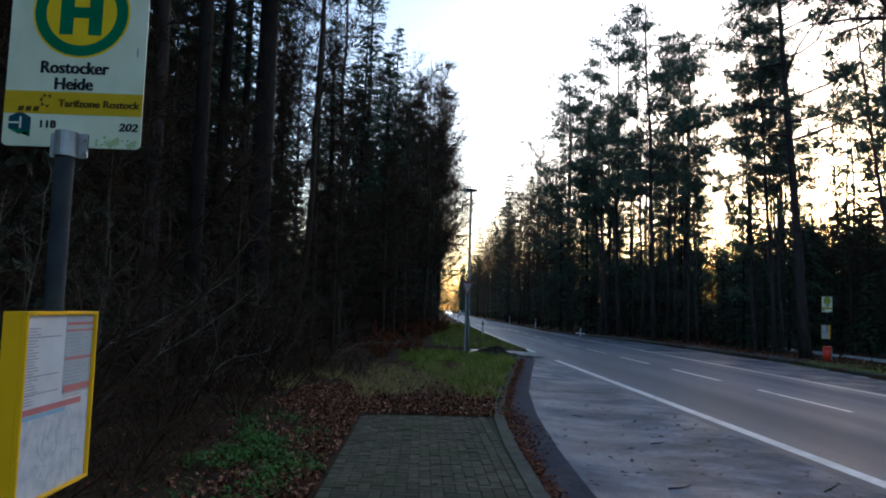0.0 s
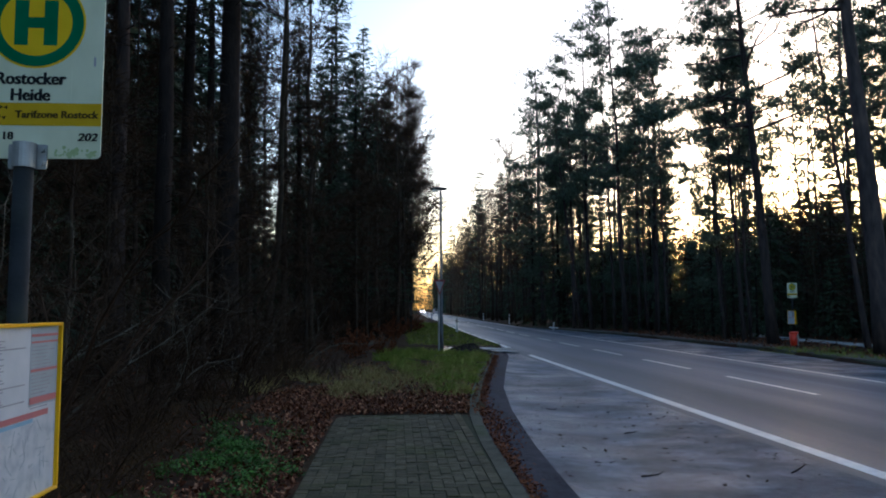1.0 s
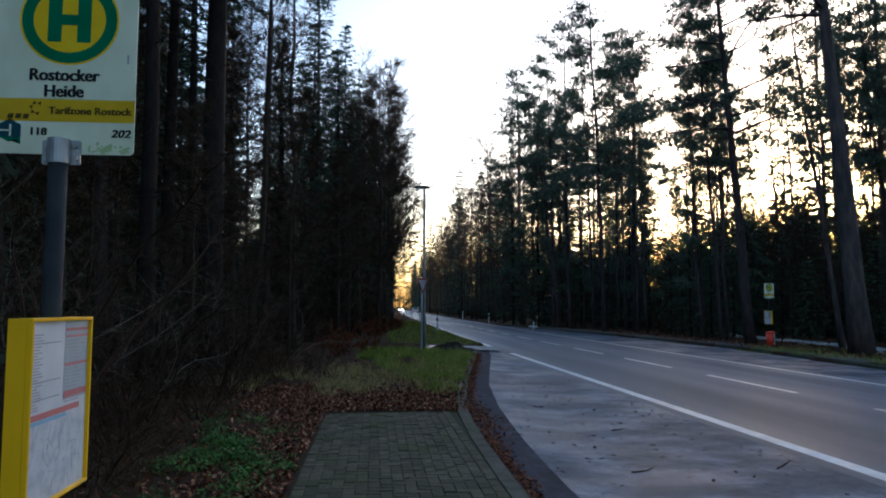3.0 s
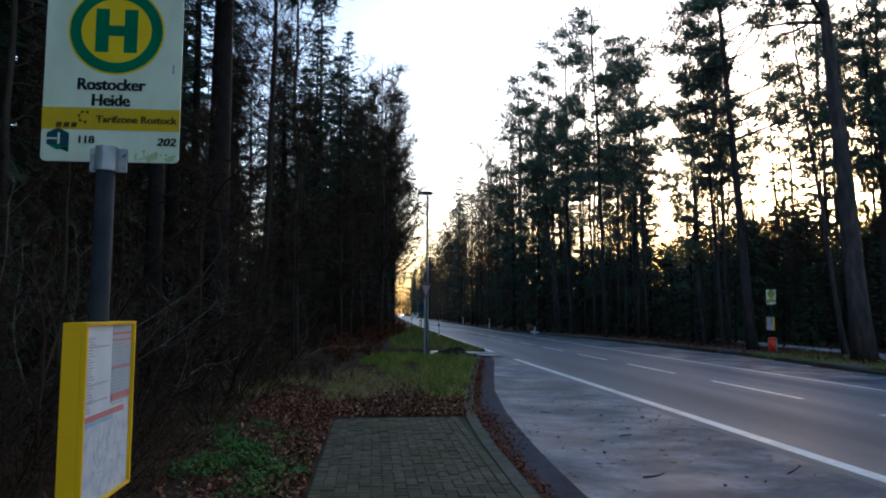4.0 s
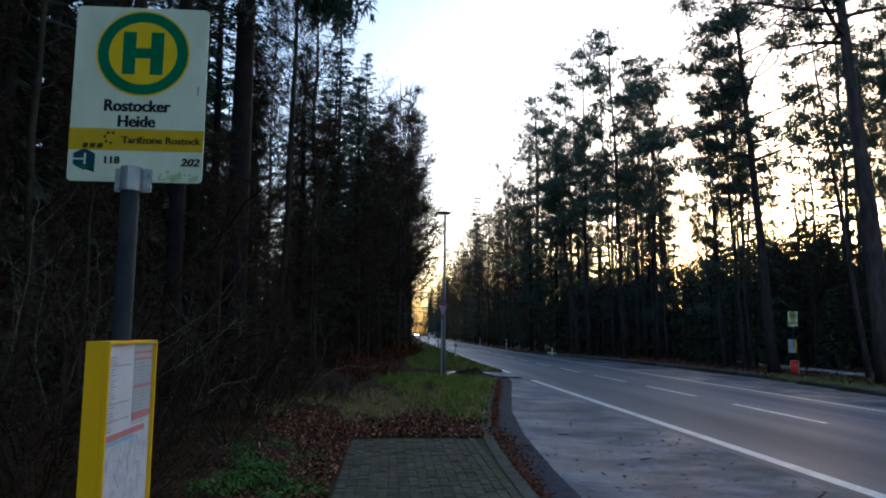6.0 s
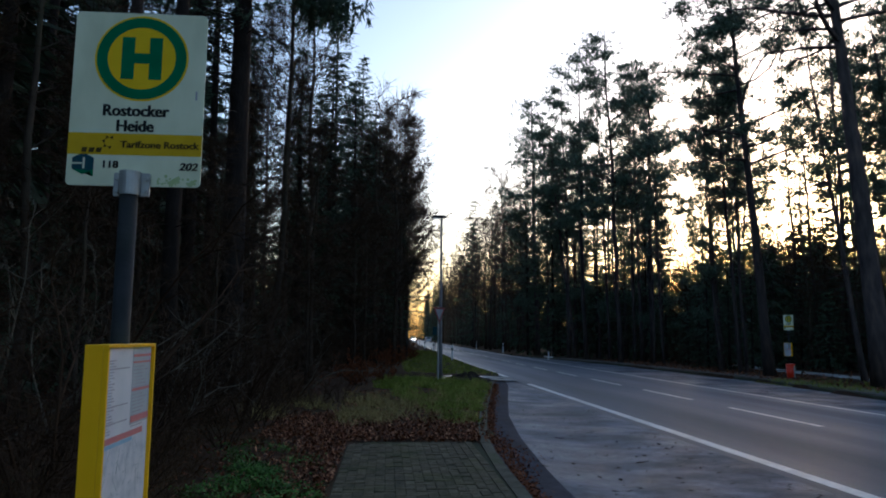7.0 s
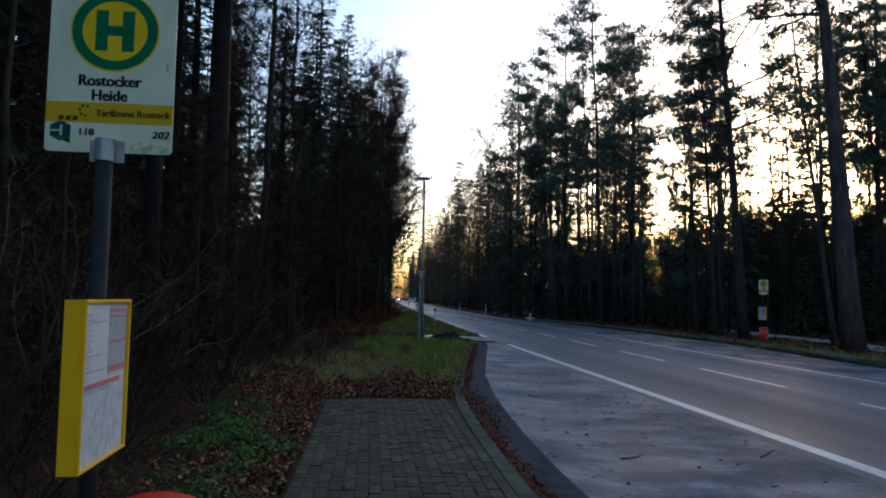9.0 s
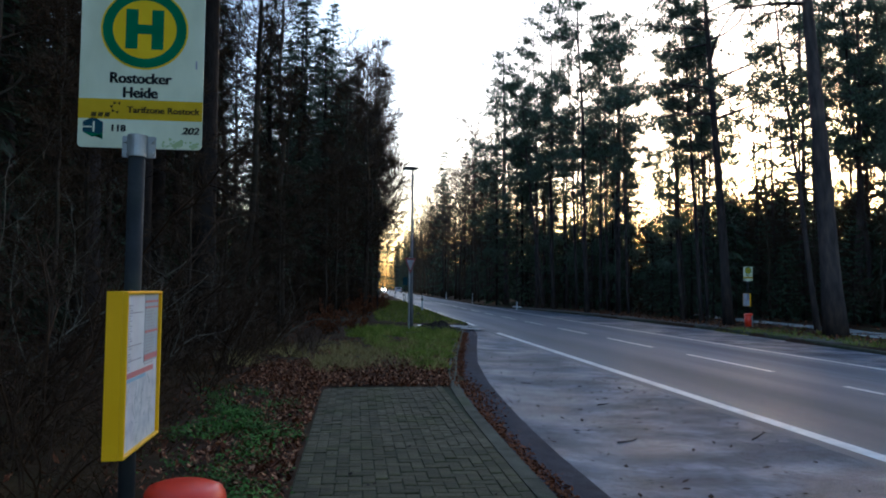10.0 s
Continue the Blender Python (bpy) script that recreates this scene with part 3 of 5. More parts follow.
right_pines = {
    "A": pine(61, 22, 0.2, 0.42, 0.14, 1700, clouds=72), "B": pine(62, 22, 0.19, 0.5, 0.16, 1500, clouds=66), "C": pine(63, 20, 0.14, 0.45, 0.14, 1100, clouds=56), "dn": pine(64, 20, 0.2, 0.16, 0.13, 2300, clouds=150, cloud=0.46),
    "Q": pine(65, 21, 0.24, 0.46, 0.22, 1900, stubs=18, wobble=0.005, clouds=44, cloud=0.5), "R": pine(66, 22, 0.36, 0.62, 0.2, 700, stubs=10, wobble=0.004, clouds=34, cloud=0.5), "S": pine(67, 19, 0.16, 0.5, 0.17, 900, stubs=18, wobble=0.012, clouds=30),
    "T": pine(68, 14, 0.055, 0.55, 0.07, 110, stubs=10, wobble=0.02, clouds=12, cloud=0.25), "sm": spruce(69, 11, 0.11, 0.05, 0.2, 30, 5, 26, 0.8)}
fringe = [bare_tree(35, 15, 0.13, 0.2, 0.42, 4800, upright=0.15), bare_tree(36, 12, 0.1, 0.06, 0.5, 4600, upright=0.05)]
pines = [pine(11, 25, 0.24, 0.5), pine(12, 24, 0.2, 0.58, 0.14), pine(13, 26, 0.17, 0.45, 0.12), pine(14, 22, 0.17, 0.4, 0.16), pine(15, 24, 0.18, 0.62, 0.17)]
spruces = [spruce(21, 21, 0.2, 0.3, 0.16, spray=36, size=0.8, dead=55), spruce(22, 19, 0.2, 0.16, 0.18, spray=36, size=0.82, dead=30), spruce(23, 23, 0.2, 0.42, 0.14, spray=36, size=0.8, dead=70)]
edge = [spruce(29, 29, 0.3, 0.3, 0.12, 46, 6, 70, 0.55, dead=60), spruce(30, 27, 0.22, 0.36, 0.14, 44, 5, 70, 0.55, dead=60)]
bares = [bare_tree(31, 17, 0.15), bare_tree(32, 19, 0.17, 0.35, 0.5), bare_tree(33, 14, 0.12, 0.2, 0.6), bare_tree(34, 21, 0.13, 0.4, 0.32, upright=0.7)]
far_pines = [pine(41, 24, 0.22, 0.45, 0.13, 230, stubs=4, blade=6, size=1.7, far=True), pine(42, 25, 0.2, 0.55, 0.12, 230, stubs=4, blade=6, size=1.7, far=True)]
far_spruces = [spruce(43, 20, 0.2, 0.08, 0.17, 26, 5, 12, 1.5, far=True), spruce(44, 22, 0.22, 0.2, 0.15, 26, 5, 12, 1.5, far=True)]
far_bares = [bare_tree(45, 18, 0.15, 0.3, 0.5, 650, far=True), bare_tree(46, 16, 0.13, 0.25, 0.55, 650, far=True)]
thicket = [spruce(26, 5.5, 0.07, 0.02, 0.3, 20, 6, 26, 0.6, far=True), bare_tree(27, 6.5, 0.06, 0.08, 0.7, 500, name="sapling", label="leafless sapling in the undergrowth", far=True), spruce(28, 8, 0.09, 0.02, 0.25, 24, 6, 28, 0.66, far=True)]
brush = bare_tree(59, 7, 0.07, 0.03, 0.75, 900, name="brushwood", label="leafless brown thicket", far=True)
belt = spruce(58, 11, 0.1, 0.0, 0.26, 18, 5, 9, 2.2, far=True)
copper = [shrub(54, 1.5, 9, M_BRACKEN, True, "copper-brown shrub with withered leaves"), shrub(55, 1.1, 10, M_BRACKEN, True, "copper-brown shrub with withered leaves")]
pale = [shrub(56, 3.6, 2, label="thin pale leafless sapling at the wood's edge"), shrub(57, 2.8, 3, label="thin pale leafless sapling at the wood's edge")]
for p in pale:
    for o in p.children:
        o.data.materials[0] = M_PALEBARK
shrubs = [shrub(51), shrub(52, 1.6, 11), shrub(53, 3.2, 8)]
PROTOS = list(right_pines.values()) + fringe + edge + pines + spruces + bares + far_pines + far_spruces + far_bares + thicket + copper + pale + [belt, brush] + shrubs
rng = np.random.default_rng(5)


def plant(proto, x, y, scale=1.0, turn=None, lean=0.0, lean_to=0.0, wide=1.0):
    """A tree on the ground at x, y, leaning by some degrees towards the heading lean_to."""
    turn = rng.uniform(0, 360) if turn is None else turn
    m = Matrix.Translation((x, y, ground_z(x, y)))
    if lean:
        heading = Vector((math.sin(radians(lean_to)), math.cos(radians(lean_to)), 0))
        m = m @ Matrix.Rotation(radians(lean), 4, Vector((0, 0, 1)).cross(heading))
    m = m @ pose(0, 0, 0, 0, 0, turn)
    ob = copy_thing(proto, m)
    ob.matrix_basis = m @ Matrix.Diagonal((scale * wide, scale * wide, scale, 1))
    return ob


class Wood:
    """Joins many far trees into one mesh."""

    def __init__(self):
        self.v, self.t, self.m, self.n, self.mats, self.cache = [], [], [], 0, [], {}

    def add(self, proto, x, y, scale=1.0, wide=1.0):
        a = rng.uniform(0, 6.28)
        rot = np.array([[math.cos(a), -math.sin(a), 0], [math.sin(a), math.cos(a), 0], [rng.normal() * 0.02, rng.normal() * 0.02, 1]]).T
        for o in proto.children:
            if o.data not in self.cache:
                me = o.data
                me.calc_loop_triangles()
                co = np.empty(len(me.vertices) * 3)
                me.vertices.foreach_get("co", co)
                tri = np.empty(len(me.loop_triangles) * 3, int)
                me.loop_triangles.foreach_get("vertices", tri)
                if me.materials[0] not in self.mats:
                    self.mats.append(me.materials[0])
                self.cache[me] = (co.reshape(-1, 3), tri.reshape(-1, 3), self.mats.index(me.materials[0]))
            co, tri, k = self.cache[o.data]
            self.v.append(co * np.array([scale * wide, scale * wide, scale]) @ rot + np.array([x, y, ground_z(x, y)]))
            self.t.append(tri + self.n)
            self.m.append(np.full(len(tri), k))
            self.n += len(co)

    def finish(self, name, label, category):
        v, t, m = np.concatenate(self.v), np.concatenate(self.t), np.concatenate(self.m)
        me = bpy.data.meshes.new(name)
        me.vertices.add(len(v))
        me.vertices.foreach_set("co", v.ravel())
        me.loops.add(len(t) * 3)
        me.loops.foreach_set("vertex_index", t.ravel())
        me.polygons.add(len(t))
        me.polygons.foreach_set("loop_start", np.arange(len(t)) * 3)
        for q in self.mats:
            me.materials.append(q)
        me.polygons.foreach_set("material_index", m)
        me.update(calc_edges=True)
        return tagged(new(name, me), label, category, kind="stuff")


# left wood, from the stop along the road
def hanging_bough(tree, start, end, seed, strands=46, drop=(0.4, 1.3)):
    """A long spruce bough with curtains of hanging needle strands."""
    r = np.random.default_rng(seed)
    a, b = np.array(start), np.array(end)
    line = [a + (b - a) * k + np.array([0, 0, 0.35 * math.sin(math.pi * k)]) for k in np.linspace(0, 1, 7)]
    s = Shape()
    tube(s, line, [0.05 * (1 - 0.85 * i / 6) for i in range(7)], 5, False)
    bough = part("bough", s, M_BARK_SPRUCE, tree)
    base, way = [], []
    for i in range(strands):
        k = 0.3 + 0.7 * r.random()
        p = a + (b - a) * k + np.array([0, 0, 0.35 * math.sin(math.pi * k)]) + r.normal(size=3) * np.array([0.1, 0.22, 0.05])
        L = r.uniform(*drop) * (1.15 - 0.6 * abs(k - 0.65) / 0.35 * 0.8)
        d = unit(np.array([r.normal() * 0.22 + 0.15, r.normal() * 0.22, -1.0]))
        m = int(34 * L) + 8
        q = r.random(m)
        base.append(p + d * (q * L)[:, None] + r.normal(size=(m, 3)) * 0.03)
        way.append(unit(d + r.normal(size=(m, 3)) * 0.6))
    base, way = np.concatenate(base), np.concatenate(way)
    n = len(base)
    s = Shape()
    blades(s, base, way, r.uniform(0.12, 0.3, n), r.uniform(0.03, 0.07, n), r)
    tagged(part("needle_spray", s, M_NEEDLE_SPRUCE, bough), kind="stuff")


rng.uniform(0, 360)
big = plant(edge[0], -3.5, 17, 1.0, 130)
turned = Matrix.Rotation(radians(-130), 4, "Z")
for i, (start, end, count, drop) in enumerate([((0.1, 0, 11.0), (2.7, -0.4, 9.5), 60, (0.5, 1.6)), ((0.1, 0.1, 11.2), (2.4, 0.5, 9.9), 44, (0.5, 1.4)), ((0.1, 0, 12.2), (4.3, 0.1, 10.5), 60, (0.25, 0.7))]):
    hanging_bough(big, tuple(turned @ Vector(start)), tuple(turned @ Vector(end)), 80 + i, count, drop)
for p, x, y, k, a, w in [(spruces[1], -2.7, 34, 0.8, 40, 1.3), (spruces[1], -3.8, 31.5, 0.76, 170, 1.3), (spruces[1], -1.7, 38.5, 0.82, 260, 1.25), (bares[3], -3.3, 21.5, 0.8, 30, 1.2), (spruces[1], -0.2, 46.5, 0.66, 100, 1.3)]:
    plant(p, x, y, k, a, wide=w)
for p, x, y, k, w in [(fringe[0], 0.5, 37.8, 1.0, 1.0), (fringe[0], 0.9, 42, 1.02, 1.0), (fringe[0], 0.8, 47, 0.95, 1.1), (fringe[0], 1.1, 53, 1.0, 1.0), (fringe[0], -0.4, 34.5, 0.8, 1.0), (edge[1], -4.05, 14.2, 0.95, 0.9), (fringe[1], -2.9, 13, 0.42, 1.0), (fringe[1], -4.6, 11.5, 0.5, 1.0), (fringe[1], -3.6, 20, 0.55, 1.1), (fringe[1], -2.2, 21.5, 0.45, 1.2), (fringe[0], -2.4, 25, 0.62, 1.1), (fringe[1], -1.2, 29.5, 0.6, 1.1), (fringe[1], -5.4, 15, 0.6, 1.0), (fringe[0], -6.4, 19, 0.7, 1.0), (fringe[1], -0.8, 32, 0.7, 1.1), (fringe[1], -7.5, 13, 0.6, 1.0), (fringe[1], -3.1, 17.6, 0.4, 1.2), (fringe[0], -4.2, 23, 0.7, 1.1), (fringe[1], -6.0, 10, 0.45, 1.1)]:
    plant(p, x, y, k, wide=w)
for p, x, y, k, w in [(edge[1], -5.6, 21, 1.0, 1.0), (bares[3], -3.5, 25, 1.05, 0.9), (spruces[0], -4.2, 34, 0.68, 1.2), (spruces[2], -3.0, 40, 0.98, 1),
                      (spruces[1], -2.2, 45, 0.95, 0.8), (bares[0], -1.0, 47, 1.05, 1), (bares[1], 1.3, 51, 1.0, 1.0), (bares[2], 1.6, 54, 1.25, 1.1), (spruces[1], -1.2, 58, 0.9, 0.9), (spruces[1], -0.6, 49, 0.9, 1.5), (spruces[0], -1.6, 43, 0.9, 1), (spruces[1], -1.5, 55, 0.9, 0.9), (spruces[0], -4.8, 38, 0.66, 1.2), (bares[1], 1.5, 65, 0.95, 1.1), (bares[2], 1.6, 72, 1.2, 1), (spruces[1], -0.6, 53, 0.9, 1.4), (bares[2], 1.5, 58, 1.2, 1.1),
                      (bares[0], 1.6, 61, 0.95, 1.1), (spruces[2], -1.4, 62, 0.9, 0.8), (bares[1], 1.2, 68, 0.95, 1), (pines[0], -6.1, 17.5, 0.95, 0.9), (spruces[0], -9, 24, 1.1, 1), (pines[3], -9.5, 20, 1.1, 1), (spruces[2], -8.5, 16, 1.1, 1), (spruces[1], -11, 13, 1.1, 1), (bares[3], -4.4, 28, 0.72, 1.0), (spruces[2], -7, 29, 1.15, 1), (bares[2], -6.5, 13.5, 0.9, 1), (bares[1], -3.2, 30, 0.95, 1)]:
    plant(p, x, y, k, wide=w)
# right wood: its edge from the far end of the road to the far bus stop
right_pines.update(b0=bares[0], b1=bares[1], b2=bares[2], b3=bares[3])
for p, x, y, k, w, a, to in [
    ("b0", 13.2, 79.6, 1.28, 1.0, 2.1, 277), ("b2", 13.5, 96.7, 1.48, 1.1, 0.5, 277), ("b1", 13.6, 110.8, 1.06, 1.0, 1.3, 277), ("b2", 13.5, 126.9, 1.37, 1.1, 1.5, 277), ("b0", 14.0, 154.1, 1.07, 1.0, 1.8, 277),
    ("b2", 13.5, 72.5, 1.20, 1.0, 0.3, 277), ("b0", 13.3, 90.7, 1.03, 1.0, 0.5, 277), ("b3", 13.3, 76.6, 0.91, 1.0, 0.7, 277), ("dn", 13.4, 62.5, 1.14, 0.95, 0.9, 277), ("B", 14.8, 55.0, 0.86, 0.9, 5.0, 277),
    ("A", 14.7, 51.7, 1.04, 0.8, 0.9, 277), ("C", 15.7, 49.5, 1.05, 0.75, 2.6, 277), ("A", 15.1, 45.2, 1.00, 0.85, 1.7, 277), ("B", 16.7, 47.2, 0.91, 0.7, 1.2, 277), ("C", 16.4, 42.9, 0.88, 0.6, 0.7, 277),
    ("C", 16.6, 41.8, 0.71, 0.8, 0.6, 277), ("dn", 15.1, 60.3, 0.97, 0.7, 0.9, 277), ("sm", 13.0, 64.9, 1.35, 0.9, 0.3, 277), ("sm", 14.1, 59.4, 1.32, 1.0, 0.2, 277), ("sm", 15.4, 57.0, 1.24, 0.9, 0.1, 277),
    ("sm", 16.1, 53.7, 1.20, 0.9, 0.0, 97), ("sm", 17.6, 51.4, 1.12, 1.0, 0.1, 97), ("sm", 17.5, 47.1, 1.02, 0.9, 0.2, 97), ("sm", 18.0, 44.9, 0.85, 0.9, 0.3, 97), ("A", 16.5, 34.3, 0.65, 0.75, 2.3, 277),
    ("B", 16.4, 32.1, 0.76, 0.7, 2.1, 277), ("C", 17.2, 33.1, 0.79, 0.7, 1.9, 277), ("Q", 16.3, 29.4, 0.92, 1.0, 3.4, 277), ("sm", 18.3, 38.4, 0.67, 0.9, 0.5, 97), ("sm", 18.2, 40.5, 0.56, 0.9, 0.4, 97),
    ("sm", 21.5, 42.3, 0.68, 0.9, 0.6, 97), ("T", 22.5, 40.0, 0.97, 1, 1.4, 277), ("T", 24.3, 40.9, 1.45, 1, 1.2, 277), ("T", 25.5, 44.0, 1.08, 1, 0.6, 277), ("C", 23.6, 37.7, 0.80, 0.8, 1.4, 277),
    ("sm", 24.2, 42.0, 0.68, 0.8, 0.8, 97), ("S", 17.6, 25.2, 0.75, 0.9, 6.5, 277), ("R", 16.2, 22.2, 0.83, 1.18, 3.8, 277), ("sm", 24.2, 37.7, 0.95, 0.85, 0.9, 97), ("A", 23.0, 29.2, 0.74, 0.9, 4.2, 277),
    ("B", 24.9, 32.2, 0.76, 0.8, 1.7, 277), ("C", 21.9, 26.1, 0.70, 0.8, 4.5, 277), ("A", 22.0, 25.0, 0.65, 0.9, 3.9, 277), ("sm", 29.8, 39.1, 0.49, 1, 1.2, 97), ("sm", 28.5, 35.0, 0.51, 1, 1.3, 97),
    ("dn", 26.6, 35.2, 0.78, 0.7, 0.1, 97), ("C", 28.3, 39.3, 0.91, 0.8, 1.0, 277), ("B", 25.1, 26.8, 0.70, 0.9, 3.8, 277),
    ("dn", 16.9, 34.9, 0.70, 0.8, 2.2, 277), ("A", 14.3, 55.3, 1.00, 0.8, 0.7, 277), ("B", 17.1, 46.9, 0.94, 0.7, 0.8, 277), ("dn", 13.9, 60.4, 0.84, 0.8, 0.2, 277), ("dn", 15.1, 56.2, 0.83, 0.8, 0.1, 277),
    ("dn", 16.1, 53.1, 0.74, 0.8, 0.0, 97), ("dn", 17.3, 50.9, 0.75, 0.8, 0.1, 97), ("dn", 17.7, 47.9, 0.65, 0.7, 0.1, 277), ("dn", 17.7, 44.8, 0.58, 0.7, 0.3, 97), ("sm", 17.5, 37.8, 0.69, 1.1, 0.5, 97),
    ("sm", 17.2, 34.8, 0.65, 1.0, 0.5, 97), ("sm", 18.8, 35.6, 0.63, 1.0, 0.6, 97), ("sm", 18.1, 41.8, 0.53, 1.1, 0.4, 97), ("sm", 22.7, 41.2, 0.64, 1.0, 0.7, 97), ("sm", 22.4, 37.2, 0.54, 1.0, 0.8, 97),
    ("sm", 22.3, 33.2, 0.69, 0.9, 1.0, 97), ("sm", 23.7, 33.0, 0.48, 1.0, 1.0, 97), ("sm", 24.3, 30.9, 0.44, 1.1, 1.2, 97), ("dn", 27.1, 34.6, 0.81, 0.8, 0.0, 97), ("dn", 25.8, 30.8, 0.69, 0.8, 0.3, 277),
    ("B", 27.3, 38.6, 0.87, 0.8, 0.3, 277), ("dn", 14.7, 76.4, 0.77, 0.9, 0.3, 277),
]:
    plant(right_pines[p], x, y, k, None, a, to, w)
for p, x, y, k, w in [("C", 24.5, 29.5, 0.72, 0.8), ("A", 26.5, 31, 0.7, 0.8), ("dn", 27.5, 28, 0.6, 0.8), ("C", 25.2, 26.2, 0.7, 0.8), ("dn", 29, 32, 0.6, 0.9), ("B", 29.5, 35, 0.8, 0.8), ("C", 18.9, 36.5, 0.8, 0.7), ("C", 20.6, 41, 0.85, 0.7), ("B", 22.5, 44, 0.9, 0.7), ("sm", 25.5, 29, 0.65, 1.0), ("sm", 24, 27, 0.5, 1.1), ("sm", 28, 33, 0.7, 1.0)]:
    plant(right_pines[p], x, y, k, wide=w)


# depth of the wood on both sides
def off_path(x, y):
    return 4 < y < 43 and abs(x - along(FOOTPATH, y)) < 1.1


def thin_wood(x, y):
    """Two cleared rides that open the wood across the road."""
    a = math.degrees(math.atan2(x, y + 0.4))
    return x > 15 and (21.8 < a < 24.0 or 27.6 < a < 31.2)


def left_ride(x, y):
    """A gap in the wood behind the near edge."""
    return y > 33 and -10.6 < math.degrees(math.atan2(x, y)) < -7.7


deep = Wood()
for side in (-1, 1):
    made = []
    for i in range(860):
        # one in twenty stands beside and behind the viewpoint, unseen, for shade and reflections
        y = rng.uniform(8, 260) if rng.random() < 0.95 else rng.uniform(-45, 8)
        d = rng.uniform(0, 1) ** 1.3 * 48
        if y < 34:
            x = (-7.0 - d) if side < 0 else 19.0 + d
        elif y < 62:
            x = (along([(34, -6), (48, -2.5), (62, -0.6)], y) - d) if side < 0 else along([(34, 18), (62, 14.8)], y) + d
        else:
            x = (0.7 + bend(y) - d) if side < 0 else 12.8 + bend(y) + d
        if (y > 80 and d > 6) or (side < 0 and in_side_road(x, y)) or off_path(x, y) or left_ride(x, y):
            continue
        if side > 0 and y < 75 and (d > 30 or thin_wood(x, y)):
            continue
        gap = 3.5 if side < 0 else 4.6
        if y > 62:
            gap = 3.2
        if any((x - a) ** 2 + (y - b) ** 2 < gap ** 2 for a, b in made):
            continue
        made.append((x, y))
        near = 0 < y < 45 and d < (8 if side < 0 else 3)
        u = rng.random()
        if side < 0:
            kind = (spruces if near else far_spruces) if u < 0.6 else ((bares if near else far_bares) if u < 0.85 else (pines if near else far_pines))
        else:
            kind = (pines if near else far_pines) if u < 0.8 else ((spruces if near else far_spruces) if u < 0.88 else (bares if near else far_bares))
        k = rng.uniform(0.8, 1.05) if side < 0 or y > 75 else rng.uniform(0.6, 0.85)
        if y > 62 and d < 6:
            kind = far_bares if u < 0.8 else (far_pines if u < 0.8 else far_spruces)
            k = rng.uniform(0.85, 1.1) if side < 0 else rng.uniform(0.9, 1.2)
        p = kind[rng.integers(0, len(kind))]
        if -8.5 < x < -3.4 and 23 < y < 50:
            k *= 0.62
        if near:
            plant(p, x, y, k, lean=rng.uniform(0, 3), lean_to=rng.uniform(0, 360))
        else:
            deep.add(p, x, y, k)
# closed rows along the far road, and a dark belt deep in the wood
for i in range(60):
    y = 60 + 3.0 * i + rng.random()
    deep.add((far_bares + far_bares + far_spruces)[i % 6], 0.5 + bend(y) - rng.uniform(0, 2.5), y, rng.uniform(0.75, 1.05))
    deep.add((far_bares + far_bares + thicket[1:2] + far_bares)[i % 7], 13.3 + bend(y) + rng.uniform(0, 3), y + 6, rng.uniform(0.95, 1.25))
for i in range(130):
    deep.add(belt if i % 3 else brush, rng.uniform(-30, -9), rng.uniform(3, 36), rng.uniform(0.8, 1.8))
for i in range(50):
    y = rng.uniform(44, 130)
    x = along([(44, -7), (62, -2.5), (130, 1)], y) - rng.uniform(0, 22)
    deep.add(belt, x, y, rng.uniform(0.8, 1.5) * (0.4 if left_ride(x, y) else 1))
for i in range(34):
    y = rng.uniform(36, 75)
    x = along([(36, -7), (75, -2)], y) - rng.uniform(0, 10)
    if not left_ride(x, y):
        deep.add(far_spruces[i % 2], x, y, rng.uniform(0.8, 1.0))
for i in range(360):
    y = rng.uniform(10, 75)
    x = along([(10, 22), (34, 21), (62, 17), (75, 17)], y) + rng.uniform(0, 24)
    if not off_path(x, y):
        deep.add(belt if i % 3 == 0 else brush, x, y, rng.uniform(0.36, 0.58) * (1 if y < 50 else 1.35) * (1 if i % 3 == 0 else 1.5) * (1.25 if x > 0.46 * y else 1.05))
for i in range(230):
    y = rng.uniform(-30, 150)
    x = (rng.uniform(46, 74) if i % 5 < 3 else rng.uniform(-66, -40)) if y < 80 else (rng.uniform(26, 50) if i % 5 < 3 else rng.uniform(-40, -16))
    deep.add(belt, x, y, rng.uniform(0.7, 1.2) if x < 0 else rng.uniform(0.6, 0.85))
# young growth between the trunks
for i in range(210):
    y = 12 + 150 * rng.random() ** 1.3
    d = 0.5 + rng.random() * 22
    if rng.random() < 0.4:
        x = along([(12, -7), (34, -6), (48, -3), (62, -0.5), (162, 3.5)], y) - d
    else:
        x = along([(12, 20), (34, 18), (62, 14.2), (162, 16)], y) + d * 0.8
    if in_side_road(x, y) or off_path(x, y):
        continue
    if x > 15 and y < 30:
        if rng.random() < 0.9:
            deep.add(thicket[rng.integers(0, 3)], x, y, rng.uniform(0.35, 0.6))
        continue
    deep.add(thicket[rng.integers(0, 3)], x, y, rng.uniform(0.8, 1.45) if x < 12 or y > 62 else rng.uniform(0.5, 0.9))
